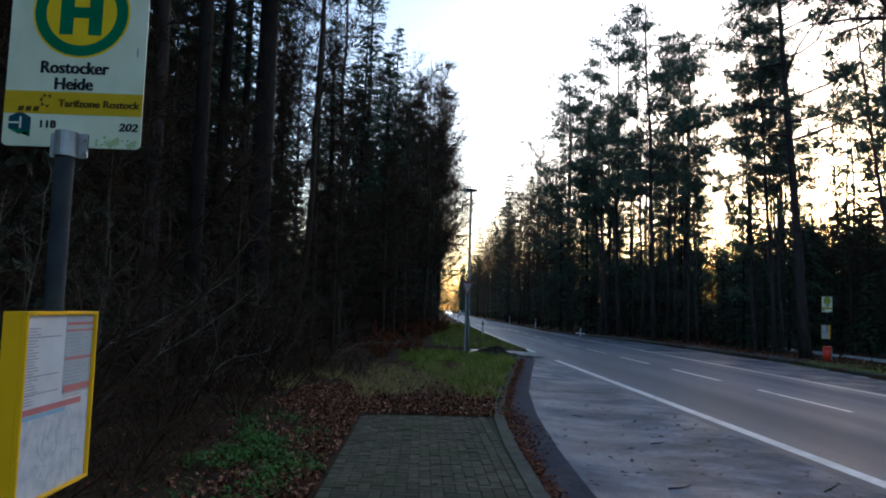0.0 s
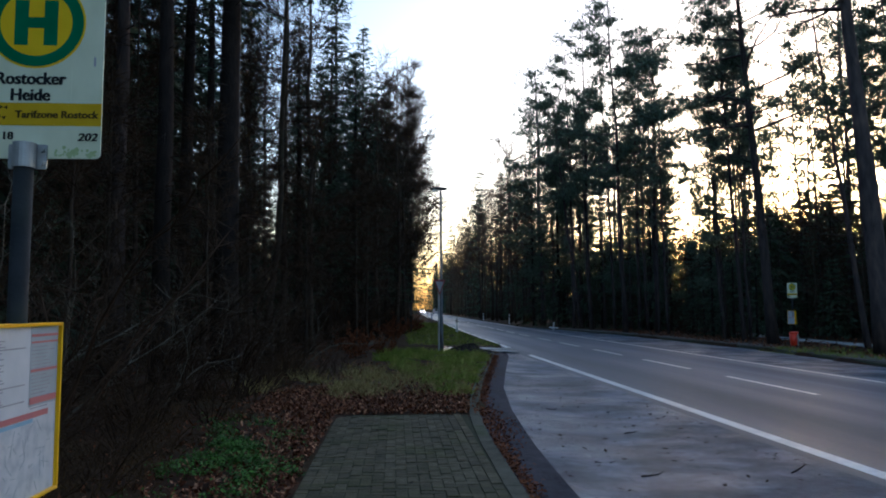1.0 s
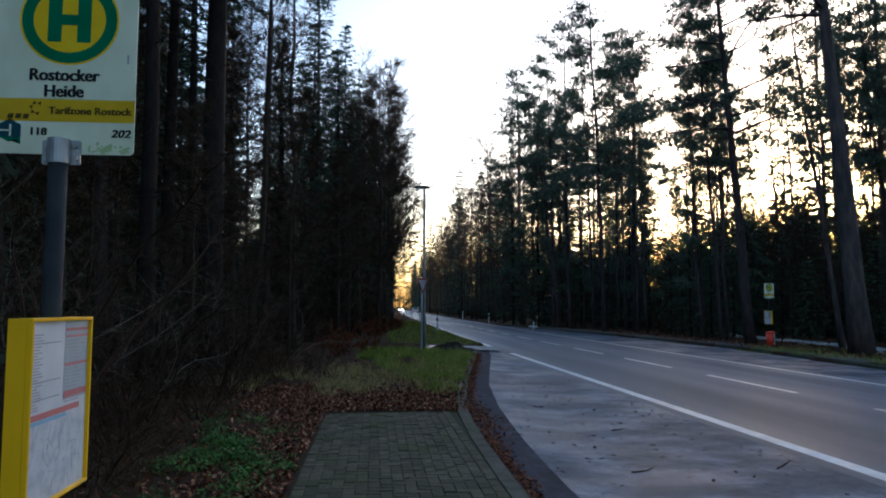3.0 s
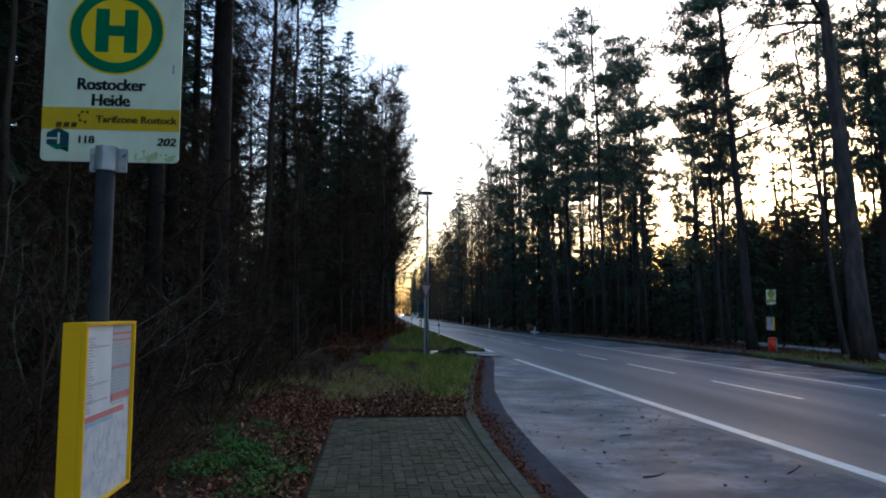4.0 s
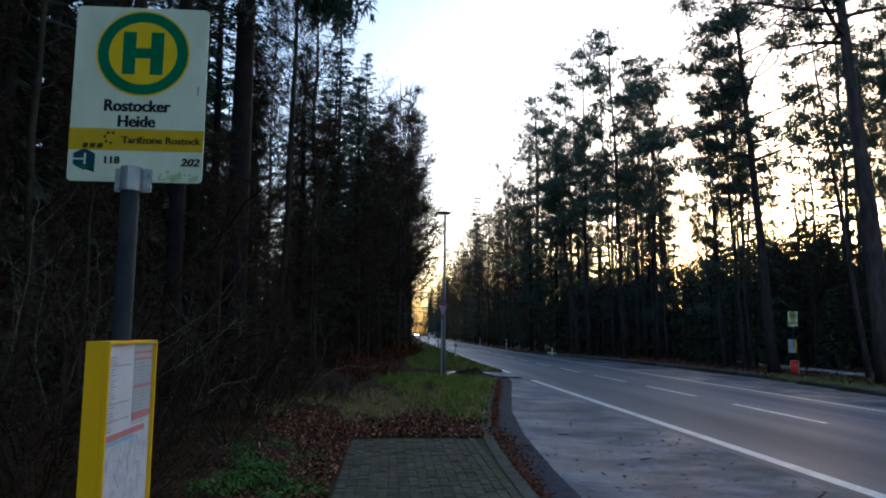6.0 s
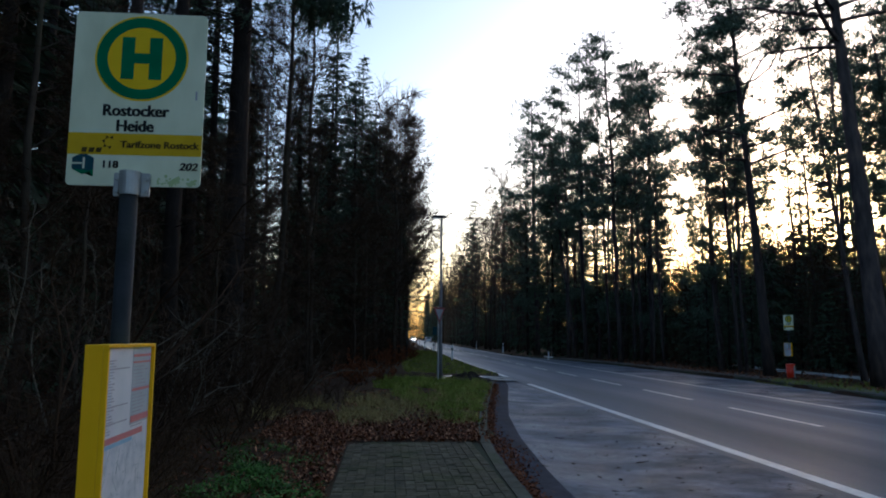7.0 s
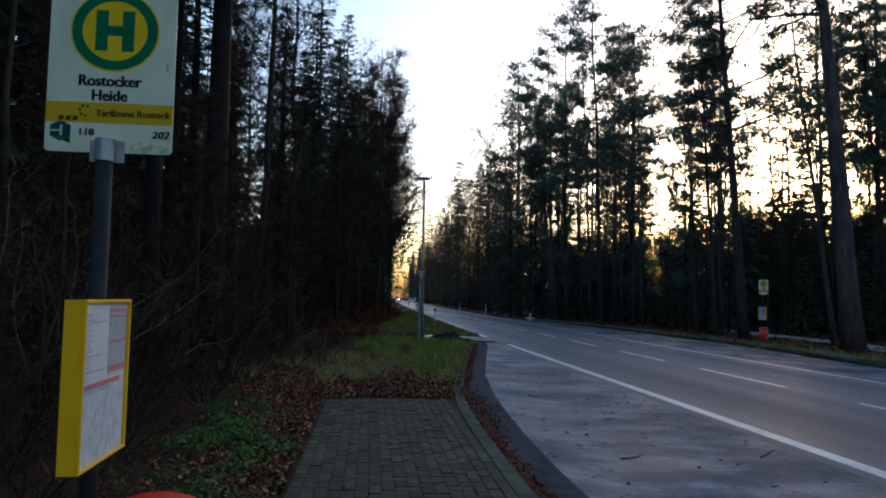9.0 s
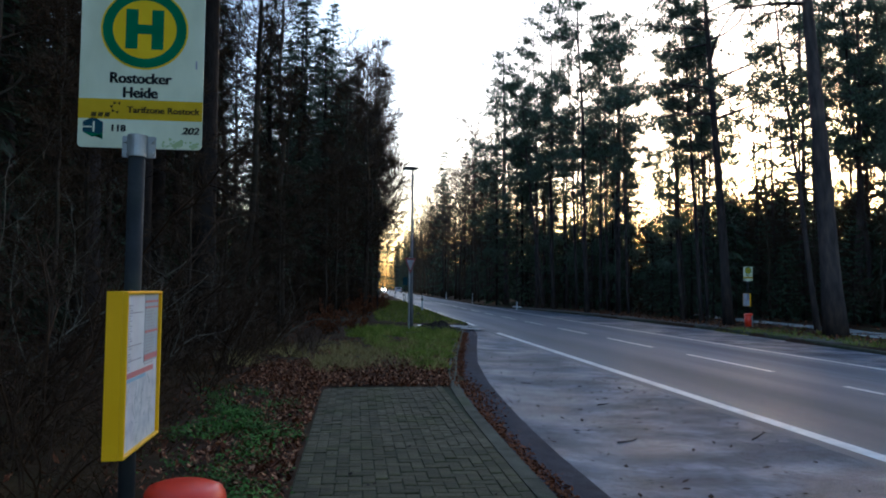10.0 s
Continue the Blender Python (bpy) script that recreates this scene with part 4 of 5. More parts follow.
# where the road leaves the view: the wood closes it
for i in range(70):
    deep.add((far_bares + far_spruces + thicket[:1])[i % 5], 15 + rng.uniform(-14, 22), 400 + rng.uniform(0, 60), rng.uniform(0.7, 1.1))
for x, y, k in ((0.2, 22.6, 0.6), (-0.6, 21.4, 0.7), (-0.8, 31, 0.6), (0.4, 34.5, 0.6), (0.4, 38, 0.8), (0.9, 42, 0.8), (1.5, 47, 0.8), (1.6, 55, 0.8), (-1.2, 23.6, 0.6), (0.2, 36, 0.7), (1.2, 44, 0.7)):
    plant(copper[int(k * 10) % 2], x, y, k)
kept, rng = rng, np.random.default_rng(9)
for i in range(44):
    y = 244 + 3.6 * i
    deep.add((far_bares + far_spruces)[i % 4], 13.0 + bend(y) + rng.uniform(0, 4), y, rng.uniform(0.9, 1.2))
    deep.add(belt, 14 + bend(y) + rng.uniform(0, 8), y, rng.uniform(0.9, 1.3))
    deep.add((far_bares + far_spruces)[i % 4], 1.0 + bend(y) - rng.uniform(0, 4), y, rng.uniform(0.8, 1.1))
for i in range(46):
    y = 85 + 3.4 * i
    deep.add(belt, 15.5 + bend(y) + rng.uniform(0, 10), y, rng.uniform(0.7, 1.1))
rng = kept
# trees behind the viewpoint, never seen: added to keep sky light off the trunks
for i in range(46):
    deep.add(far_spruces[i % 2], rng.uniform(-26, -5), rng.uniform(-34, 2), rng.uniform(0.8, 1.05))
    if i % 2:
        deep.add(far_pines[i % 4 // 2], rng.uniform(18, 36), rng.uniform(-34, 8), rng.uniform(0.7, 0.9))
deep.finish("woodland", "dense dark mixed wood with undergrowth behind the edge trees, plus unseen shading trees", "woodland")
for x, y, k, a in ((-3.4, 11, 1.0, 8), (-5.6, 10, 1.0, 6), (-2.0, 18, 1.0, 20), (-4.6, 14, 1.1, 5), (-6.8, 11.5, 1.2, 4), (-3.9, 15.5, 0.9, 10), (-2.7, 9.6, 0.8, 14), (-3.7, 8.8, 0.9, 6), (-2.5, 12.4, 0.7, 18), (-4.5, 8.6, 1.1, 9)):
    plant(pale[int(k * 10) % 2], x, y, k, lean=a, lean_to=60)
# undergrowth
for i in range(110):
    y = rng.uniform(5, 60)
    x = (-2.2 - abs(rng.normal()) * 2.6 + along([(6, 0.4), (16, 0.2), (34, 1.2), (60, 4)], y)) if rng.random() < 0.72 else 16.5 + abs(rng.normal()) * 5
    if in_side_road(x, y) or off_path(x, y) or (abs(x - 16.3) < 1.2 and abs(y - 28) < 3):
        continue
    plant(shrubs[rng.integers(0, 3)], x, y, rng.uniform(0.6, 1.25))
for x, y, k in ((-2.0, 4.6, 0.55), (-2.5, 5.4, 0.7), (-1.9, 6.0, 0.45), (-2.9, 6.6, 0.7), (-2.2, 7.4, 0.5), (-3.3, 5.0, 0.8), (-2.6, 8.6, 0.6), (-1.9, 9.4, 0.45), (-3.4, 7.8, 0.75), (-1.7, 11.2, 0.5), (-2.0, 12.8, 0.5), (-1.2, 14.6, 0.4), (-0.9, 16.4, 0.45)):
    plant(shrubs[1], x, y, k, wide=1.3)
for p in PROTOS:
    for o in (*p.children_recursive, p):
        bpy.data.objects.remove(o)


# ---- the bus stop ----
def words_fit(body, width, x, y, z, align="LEFT", bold=0.0, shear=0.0, height=None):
    """Lettering scaled to a true width, and to a cap height where one is given."""
    me = words(body, 0.05, 0, 0, 0, align, 0.0006, shear)
    co = np.array([v.co for v in me.vertices])
    kx = width / (co[:, 0].max() - co[:, 0].min())
    kz = height / co[:, 2].max() if height else kx
    me.transform(Matrix.Translation((x, y, z)) @ Matrix.Diagonal((kx, 1, kz, 1)))
    if not bold:
        return me
    co = np.array([v.co for v in me.vertices])
    faces = [tuple(p.vertices) for p in me.polygons]
    s = Shape()
    for i, dx in enumerate((-bold, 0.0, bold)):
        s.add(co + np.array([dx, -0.0003 * i, 0]), faces)
    return s.mesh("lettering")


def bus_stop(m, label):
    root = thing("bus_stop_sign", label, "bus stop", m, group="bus stops")
    s = Shape()
    tube(s, [(0, 0, -0.3), (0, 0, 1.0), (0, 0, 1.972)], [0.0285] * 3, 20)
    part("pole", s, M_POLE, root, smooth=True)
    W, H, zb = 0.25, 0.675, 1.938
    top = zb + H
    plate = part("plate", slab(Shape(), round_rect(-W, zb, W, top, 0.018), 0.040, 0.046), M_WHITE, root, "weathered white plate with green algae")
    plate.matrix_basis = Matrix.Translation((0, -0.01, zb)) @ Matrix.Diagonal((0.872, 1, 0.894, 1)) @ Matrix.Translation((0, 0, -zb))
    for side in (0, 1):
        y0 = 0.0395
        flip = Matrix.Translation((0, 0.086, 0)) @ Matrix.Rotation(math.pi, 4, "Z") if side else Matrix.Identity(4)

        def put(name, shape, material):
            me = shape if isinstance(shape, bpy.types.Mesh) else shape.mesh(name)
            me.transform(flip)
            part(name, me, material, plate)

        cz, cx = top - 0.266 * H, 0.006
        put("yellow_disc", slab(Shape(), disc(cx, cz, 0.173), y0 - 0.0006, y0 + 0.0008), M_YELLOW)
        put("green_ring", ring_plate(Shape(), cx, cz, 0.126, 0.166, y0 - 0.0014, y0), M_GREEN)
        s = Shape()
        slab(s, [(cx + a, b) for a, b in [(-0.077, cz - 0.083), (-0.028, cz - 0.083), (-0.028, cz - 0.02), (0.028, cz - 0.02), (0.028, cz - 0.083), (0.077, cz - 0.083), (0.077, cz + 0.083), (0.028, cz + 0.083), (0.028, cz + 0.02), (-0.028, cz + 0.02), (-0.028, cz + 0.083), (-0.077, cz + 0.083)]], y0 - 0.0014, y0)
        put("letter", s, M_GREEN)
        put("patch", slab(Shape(), round_rect(-0.16, top - 0.7 * H, 0.14, top - 0.515 * H, 0.003), y0 - 0.0004, y0 + 0.0008), M_WHITE)
        put("lettering", words_fit("Rostocker", 0.246, -0.13, y0 - 0.001, top - 0.602 * H, bold=0.0022, height=0.043), M_INK)
        put("lettering", words_fit("Heide", 0.137, -0.076, y0 - 0.001, top - 0.69 * H, bold=0.0022, height=0.043), M_INK)
        zo = top - 0.825 * H
        put("band", slab(Shape(), [(-W, zo), (W, zo), (W, zo + 0.082), (-W, zo + 0.082)], y0 - 0.0006, y0 + 0.0008), M_OCHRE)
        put("lettering", words_fit("Tarifzone Rostock", 0.295, -0.055, y0 - 0.0014, zo + 0.028, bold=0.0012, height=0.026), M_INKBROWN)
        s = Shape()
        for i in range(3):
            x = -0.2 + 0.027 * i
            slab(s, [(x, zo + 0.008), (x + 0.02, zo + 0.008), (x + 0.024, zo + 0.026), (x + 0.004, zo + 0.026)], y0 - 0.0014, y0)
        put("logo_bar", s, M_INKBROWN)
        s = Shape()
        for i in range(5):
            a = radians(60 + 55 * i)
            c, n = (-0.098 + 0.016 * math.cos(a), zo + 0.048 + 0.016 * math.sin(a)), (math.cos(a), math.sin(a))
            t = (-n[1], n[0])
            slab(s, [(c[0] - t[0] * 0.008, c[1] - t[1] * 0.008), (c[0] + n[0] * 0.012, c[1] + n[1] * 0.012), (c[0] + t[0] * 0.008, c[1] + t[1] * 0.008)], y0 - 0.0014, y0)
        put("logo_star", s, M_INKBROWN)
        hz = zb + 0.083
        hexa = [(-0.19 + 0.046 * math.cos(radians(90 + 60 * i)), hz + 0.042 * math.sin(radians(90 + 60 * i))) for i in range(6)]
        put("logo_hexagon", slab(Shape(), hexa, y0 - 0.0006, y0 + 0.0008), M_BLUE)
        put("logo_half", slab(Shape(), [hexa[2], hexa[3], hexa[4], (-0.15, hz - 0.05), (-0.165, hz - 0.028)], y0 - 0.0012, y0), M_GREEN)
        put("logo_stroke", slab(Shape(), [(-0.236, hz - 0.003), (-0.192, hz - 0.003), (-0.192, hz + 0.003), (-0.236, hz + 0.003)], y0 - 0.0018, y0), M_WHITE)
        put("logo_stroke", slab(Shape(), [(-0.19, hz - 0.02), (-0.183, hz - 0.02), (-0.183, hz + 0.022), (-0.19, hz + 0.022)], y0 - 0.0018, y0), M_WHITE)
        put("lettering", words_fit("118", 0.055, -0.122, y0 - 0.001, zb + 0.068, bold=0.0013, height=0.027), M_INK)
        put("lettering", words_fit("202", 0.07, 0.168, y0 - 0.001, zb + 0.064, bold=0.0013, shear=0.2, height=0.028), M_INK)
        put("small_print", slab(Shape(), [(0.217, top - 0.5 * H), (0.224, top - 0.5 * H), (0.224, top - 0.45 * H), (0.217, top - 0.45 * H)], y0 - 0.0006, y0 + 0.0008), M_PRINT)
        s = Shape()
        r2 = np.random.default_rng(8)
        for i in range(26):
            ax, ay, rr = r2.uniform(0.07, 0.235), zb + 0.006 + abs(r2.normal()) * 0.014, r2.uniform(0.004, 0.013)
            slab(s, [(ax + rr * r2.uniform(0.6, 1.2) * math.cos(a), ay + rr * 0.9 * r2.uniform(0.5, 1.2) * math.sin(a)) for a in np.linspace(0, 5.6, 9)], y0 - 0.0003 - i * 0.00001, y0 + 0.0008)
        put("algae_stain", s, M_ALGAE)
    # clamp at the pole's head
    s = Shape()
    slab(s, round_rect(-0.058, zb - 0.036, 0.058, zb + 0.042, 0.004, 2), 0.018, 0.0265)
    clamp = part("clamp", s, M_STEEL, root, "galvanised pole clamp")
    s = Shape()
    tube(s, [(0, 0, zb - 0.036), (0, 0, zb + 0.042)], [0.0335, 0.0335], 20, True)
    part("clamp_sleeve", s, M_STEEL, root, smooth=False)
    for x in (-0.046, 0.046):
        for z in (zb - 0.018, zb + 0.024):
            s = Shape()
            tube(s, [(x, 0.019, z), (x, 0.008, z)], [0.0085, 0.0085], 6)
            part("bolt", s, M_STEEL, clamp)
    # timetable case on the pole, its window towards the road
    case = new("timetable_case")
    case.parent = root
    case.matrix_basis = Matrix.Translation((0.054, -0.031, 0.878)) @ pose(0, 0, 0, 0, 0, 91.3)
    w, h, d = 0.226, 0.54, 0.062
    s = Shape()
    box(s, -w, 0.012, 0, w, d, h)
    part("case_body", s, M_BOXYELLOW, case)
    f = 0.01
    for a, b, c, e in ((-w, 0, w, f), (-w, h - f, w, h), (-w, f, -w + f, h - f), (w - f, f, w, h - f)):
        part("frame_bar", soft_box(a, -0.004, b, c, 0.0118, e, 0.0012, 1), M_BOXYELLOW, case)
    part("notice", slab(Shape(), [(-w + f, f), (w - f, f), (w - f, h - f), (-w + f, h - f)], 0.009, 0.0118), M_PAPER, case)
    y1 = 0.0085
    part("notice_column", slab(Shape(), [(0.03, 0.285), (w - f, 0.285), (w - f, h - f), (0.03, h - f)], y1 - 0.0003, y1 + 0.001), M_PAPER_B, case)
    part("map_sheet", slab(Shape(), [(-w + f, f), (w - f, f), (w - f, 0.25), (-w + f, 0.25)], y1 - 0.0003, y1 + 0.001), M_MAP, case)
    bars = Shape()
    r2 = np.random.default_rng(4)
    for i in range(26):
        z = h - 0.05 - 0.0085 * i
        x1 = -w + 0.03 + r2.uniform(0.03, 0.075)
        box(bars, -w + 0.03, y1 - 0.0008, z, x1, y1, z + 0.0035)
    for i in range(18):
        z = h - 0.075 - 0.011 * i
        box(bars, 0.04, y1 - 0.0014, z, 0.04 + r2.uniform(0.08, 0.15), y1 - 0.0004, z + 0.0035)
    tagged(part("print_line", bars, M_PRINT, case), kind="stuff")
    for z in (h - 0.075, h - 0.185, h - 0.235):
        part("heading_bar", box(Shape(), -w + 0.03, y1 - 0.001, z, 0.0, y1, z + 0.004), M_PRINT, case)
    for z, t in ((h - 0.042, 0.008), (h - 0.062, 0.006), (h - 0.15, 0.008), (0.292, 0.02)):
        part("red_bar", box(Shape(), 0.034, y1 - 0.002, z, w - f - 0.004, y1 - 0.0004, z + t), M_RED, case)
    part("red_bar", slab(Shape(), [(-w + f, 0.25), (0.16, 0.25), (0.16, 0.268), (-w + f, 0.268)], y1 - 0.001, y1), M_RED, case)
    part("blue_bar", slab(Shape(), [(-w + f, 0.236), (0.06, 0.236), (0.06, 0.2485), (-w + f, 0.2485)], y1 - 0.001, y1), M_CYAN, case)
    s = Shape()
    for i in range(34):
        p = np.array([r2.uniform(-0.19, 0.16), r2.uniform(0.04, 0.22)])
        q = p + r2.normal(size=2) * 0.03
        n = unit(np.array([-(q - p)[1], (q - p)[0]])) * 0.0012
        slab(s, [tuple(p - n), tuple(q - n), tuple(q + n), tuple(p + n)], y1 - 0.0008, y1)
    tagged(part("map_line", s, M_PAPER_B, case), kind="stuff")
    return root


def litter_bin(m, label):
    """Red plastic litter bin hung low on its own short post."""
    root = thing("litter_bin", label, "litter bin", m, group="litter bins")
    bm = bmesh.new()
    bmesh.ops.create_cone(bm, cap_ends=True, segments=28, radius1=0.135, radius2=0.165, depth=0.5, matrix=Matrix.Translation((0, 0, 0.25)))
    bmesh.ops.bevel(bm, geom=[e for e in bm.edges if abs(e.verts[0].co.z - e.verts[1].co.z) < 0.01], offset=0.02, segments=2, affect="EDGES")
    part("body", bm, M_BIN, root, smooth=True)
    s, n = Shape(), 28
    rings = [(0.175, 0.50), (0.18, 0.52), (0.178, 0.545), (0.16, 0.575), (0.12, 0.59), (0.0, 0.595)]
    v = [(r * math.cos(2 * math.pi * k / n), r * math.sin(2 * math.pi * k / n), z + 0.05 * (-math.cos(2 * math.pi * k / n)) * r) for r, z in rings for k in range(n)]
    f = [(i * n + k, i * n + (k + 1) % n, (i + 1) * n + (k + 1) % n, (i + 1) * n + k) for i in range(len(rings) - 1) for k in range(n)]
    part("lid", s.add(v, f), M_BIN, root, smooth=True)
    part("slot", box(Shape(), -0.09, -0.172, 0.41, 0.09, -0.148, 0.47), M_BLACK, root)
    s = Shape()
    tube(s, [(0, 0.19, -0.3), (0, 0.19, 0.5)], [0.024, 0.024], 12)
    part("post", s, M_STEEL, root)
    part("bracket", box(Shape(), -0.05, 0.14, 0.36, 0.05, 0.2, 0.4), M_STEEL, root)
    return root


bus_stop(pose(-0.706, 2.29, 0, 0, 0, 0), "bus stop pole with white sign plate and yellow timetable case")
litter_bin(pose(-0.665, 3.02, -0.045, 0, 0, 20), "red plastic litter bin beside the near bus stop pole")
bus_stop(pose(16.5, 28.2, -0.1, 0, 0, 185), "bus stop pole with sign plate across the road")
litter_bin(pose(16.25, 27.75, -0.1, 0, 0, 200), "red plastic litter bin beside the far bus stop pole")

# ---- street furniture farther on ----
lamp = thing("street_lamp", "grey steel street lamp with flat head at the side track", "street lamp", pose(2.06, 25.5, -0.03))
s = Shape()
tube(s, [(0, 0, -0.3), (0, 0, 1.2), (0, 0, 1.22), (0, 0, 5.75)], [0.075, 0.075, 0.055, 0.04], 14)
part("pole", s, M_LAMPPOLE, lamp, smooth=True)
s = Shape()
prof = [(-0.36, 0.02, 0.02), (-0.3, 0.1, 0.045), (-0.1, 0.16, 0.075), (0.1, 0.15, 0.075), (0.2, 0.07, 0.04)]
v, n = [], 12
for x, ry, rz in prof:
    v += [(x, ry * math.cos(2 * math.pi * k / n), 5.78 + max(0, math.sin(2 * math.pi * k / n)) * rz * 1.2 + min(0, math.sin(2 * math.pi * k / n)) * rz * 0.4 - 0.02 * x) for k in range(n)]
f = [(i * n + k, (i + 1) * n + k, (i + 1) * n + (k + 1) % n, i * n + (k + 1) % n) for i in range(len(prof) - 1) for k in range(n)] + [tuple(range(n)), tuple(range(4 * n, 5 * n))[::-1]]
part("head", s.add(v, f), M_POLE, lamp, smooth=True)
part("cover", soft_box(-0.28, -0.1, 5.735, 0.0, 0.1, 5.765, 0.01), M_LAMPGLASS, lamp)

sign = thing("give_way_sign", "red and white give way triangle beside the lamp", "road sign", pose(1.98, 25.2, -0.03, 0, 0, 48))
s = Shape()
tube(s, [(0, 0.03, -0.3), (0, 0.03, 2.55)], [0.03, 0.03], 10)
part("post", s, M_STEEL, sign)
a, hgt = 0.33, 0.57
part("plate", slab(Shape(), [(0, 2.52 - hgt), (a, 2.52), (-a, 2.52)], -0.01, -0.004), M_SIGNREDSHADED, sign, "red triangle border")
part("inner_plate", slab(Shape(), [(0, 2.52 - hgt * 0.78), (a * 0.66, 2.52 - 0.07), (-a * 0.66, 2.52 - 0.07)], -0.014, -0.0105), M_SIGNSHADED, sign)


def delineator(x, y, label="white roadside marker post with black band"):
    root = thing("marker_post", label, "marker post", pose(x, y, ground_z(x, y)), group="marker posts")
    part("post", soft_box(-0.06, -0.05, -0.1, 0.06, 0.05, 0.98, 0.02), M_SIGNPALE, root)
    part("band", soft_box(-0.063, -0.053, 0.62, 0.063, 0.053, 0.82, 0.02), M_BLACK, root)
    part("reflector", box(Shape(), -0.02, -0.056, 0.66, 0.02, -0.0535, 0.78), M_STEEL, root)
    return root


for y in (46, 71, 96, 121):
    delineator(4.25 + bend(y), y)
for y in (74, 100):
    delineator(11.6 + bend(y), y)
# leaning marker with a fallen white branch across the road, and the bent sign by the wood
post = thing("roadside_cross", "small white wooden cross on the far verge", "roadside cross", pose(11.9, 52, ground_z(11.9, 52), 0, 4, 0))
part("upright", soft_box(-0.05, -0.03, -0.1, 0.05, 0.03, 0.95, 0.01), M_SIGNPALE, post)
part("arm", soft_box(-0.34, -0.033, 0.52, 0.34, 0.027, 0.62, 0.01), M_SIGNPALE, post)
bent = thing("bent_sign", "dark bent sign seen edge-on on a thin post", "road sign", pose(1.35, 43, ground_z(1.35, 43)))
s = Shape()
tube(s, [(0, 0, -0.2), (0.02, 0, 1.5), (0.05, 0, 2.3)], [0.03, 0.03, 0.03], 8)
part("post", s, M_POLE, bent)
s = Shape()
curve = [(0.05, 1.0), (-0.06, 1.2), (-0.09, 1.5), (-0.07, 1.8), (0.02, 2.05), (0.08, 2.3)]
slab(s, curve + [(x + 0.14, z) for x, z in curve[::-1]], -0.28, -0.03)
part("plate", s, M_BLACK, bent)
blue = thing("small_sign", "small dark blue sign on a post by the road", "road sign", pose(4.6 + bend(75), 75, ground_z(4.6 + bend(75), 75)))
s = Shape()
tube(s, [(0, 0, -0.2), (0, 0, 2.6)], [0.03, 0.03], 8)
part("post", s, M_POLE, blue)
part("plate", soft_box(-0.25, -0.05, 1.7, 0.25, -0.03, 2.55, 0.008), M_BLUE, blue)


def distant_car(x, y, label):
    root = thing("car", label, "car", pose(x, y, road_z(x, y)))
    s = Shape()
    side = [(-2.0, 0.35), (2.0, 0.35), (2.1, 0.7), (1.9, 0.9), (1.0, 1.0), (0.4, 1.5), (-1.6, 1.55), (-2.0, 1.0)]
    n = len(side)
    s.add([(sx * 0.88, q, z) for sx in (-1, 1) for q, z in side], [tuple(range(n)), tuple(range(n, 2 * n))[::-1]] + [(i, i + n, (i + 1) % n + n, (i + 1) % n) for i in range(n)])
    part("body", s, M_CARPAINT, root)
    part("rear_window", slab(Shape(), [(-0.66, 1.05), (0.66, 1.05), (0.58, 1.45), (-0.58, 1.45)], -2.03, -1.9), M_CARDARK, root)
    for wx in (-0.8, 0.8):
        part("tail_light", soft_box(wx - 0.08, -2.09, 0.75, wx + 0.08, -2.0, 1.0, 0.01), M_SIGNRED, root)
        for wy in (-1.25, 1.3):
            s = Shape()
            tube(s, [(wx - 0.1, wy, 0.31), (wx + 0.1, wy, 0.31)], [0.31, 0.31], 16)
            part("wheel", s, M_BLACK, root)
    return root


distant_car(9.2 + bend(215), 215, "silver car driving away far along the road")
oncoming = distant_car(6.3 + bend(300), 300, "oncoming car with lit headlights far along the road")
for hx in (-0.66, 0.66):
    part("headlight", soft_box(hx - 0.14, -2.16, 0.6, hx + 0.14, -2.05, 0.78, 0.02), M_HEADLIGHT, oncoming, "lit headlight")

# heap of dug soil at the side track
s = Shape()
r2 = np.random.default_rng(3)
nu, nv = 26, 8
v = []
for j in range(nv + 1):
    for i in range(nu):
        a, k = 2 * math.pi * i / nu, j / nv
        q = noise.noise(Vector((math.cos(a) * 2.2, math.sin(a) * 2.2, k * 3))) * 0.4
        v.append((1.0 * (1 - k) * (1 + q * 0.4) * math.cos(a), 0.55 * (1 - k) * (1 + q * 0.4) * math.sin(a), 0.3 * (1 - (1 - k) ** 1.6) * (1 + q) - 0.05))
s.add(v, [(j * nu + i, j * nu + (i + 1) % nu, (j + 1) * nu + (i + 1) % nu, (j + 1) * nu + i) for j in range(nv) for i in range(nu)])
heap = tagged(part("soil_heap", s, M_SOIL), "dark heap of dug soil on the verge", "soil heap")
heap.matrix_basis = pose(2.85, 23.9, 0.0, 0, 0, 10)


# ---- ground cover ----
def scatter(n, fn, seed):
    """n ground points for which fn(rng) gives x, y."""
    r = np.random.default_rng(seed)
    out = []
    for i in range(n):
        x, y = fn(r)
        out.append((x, y, ground_z(x, y) if x < left_edge(y) - 0.02 or x > right_edge(y) else road_z(x, y)))
    return np.array(out), r


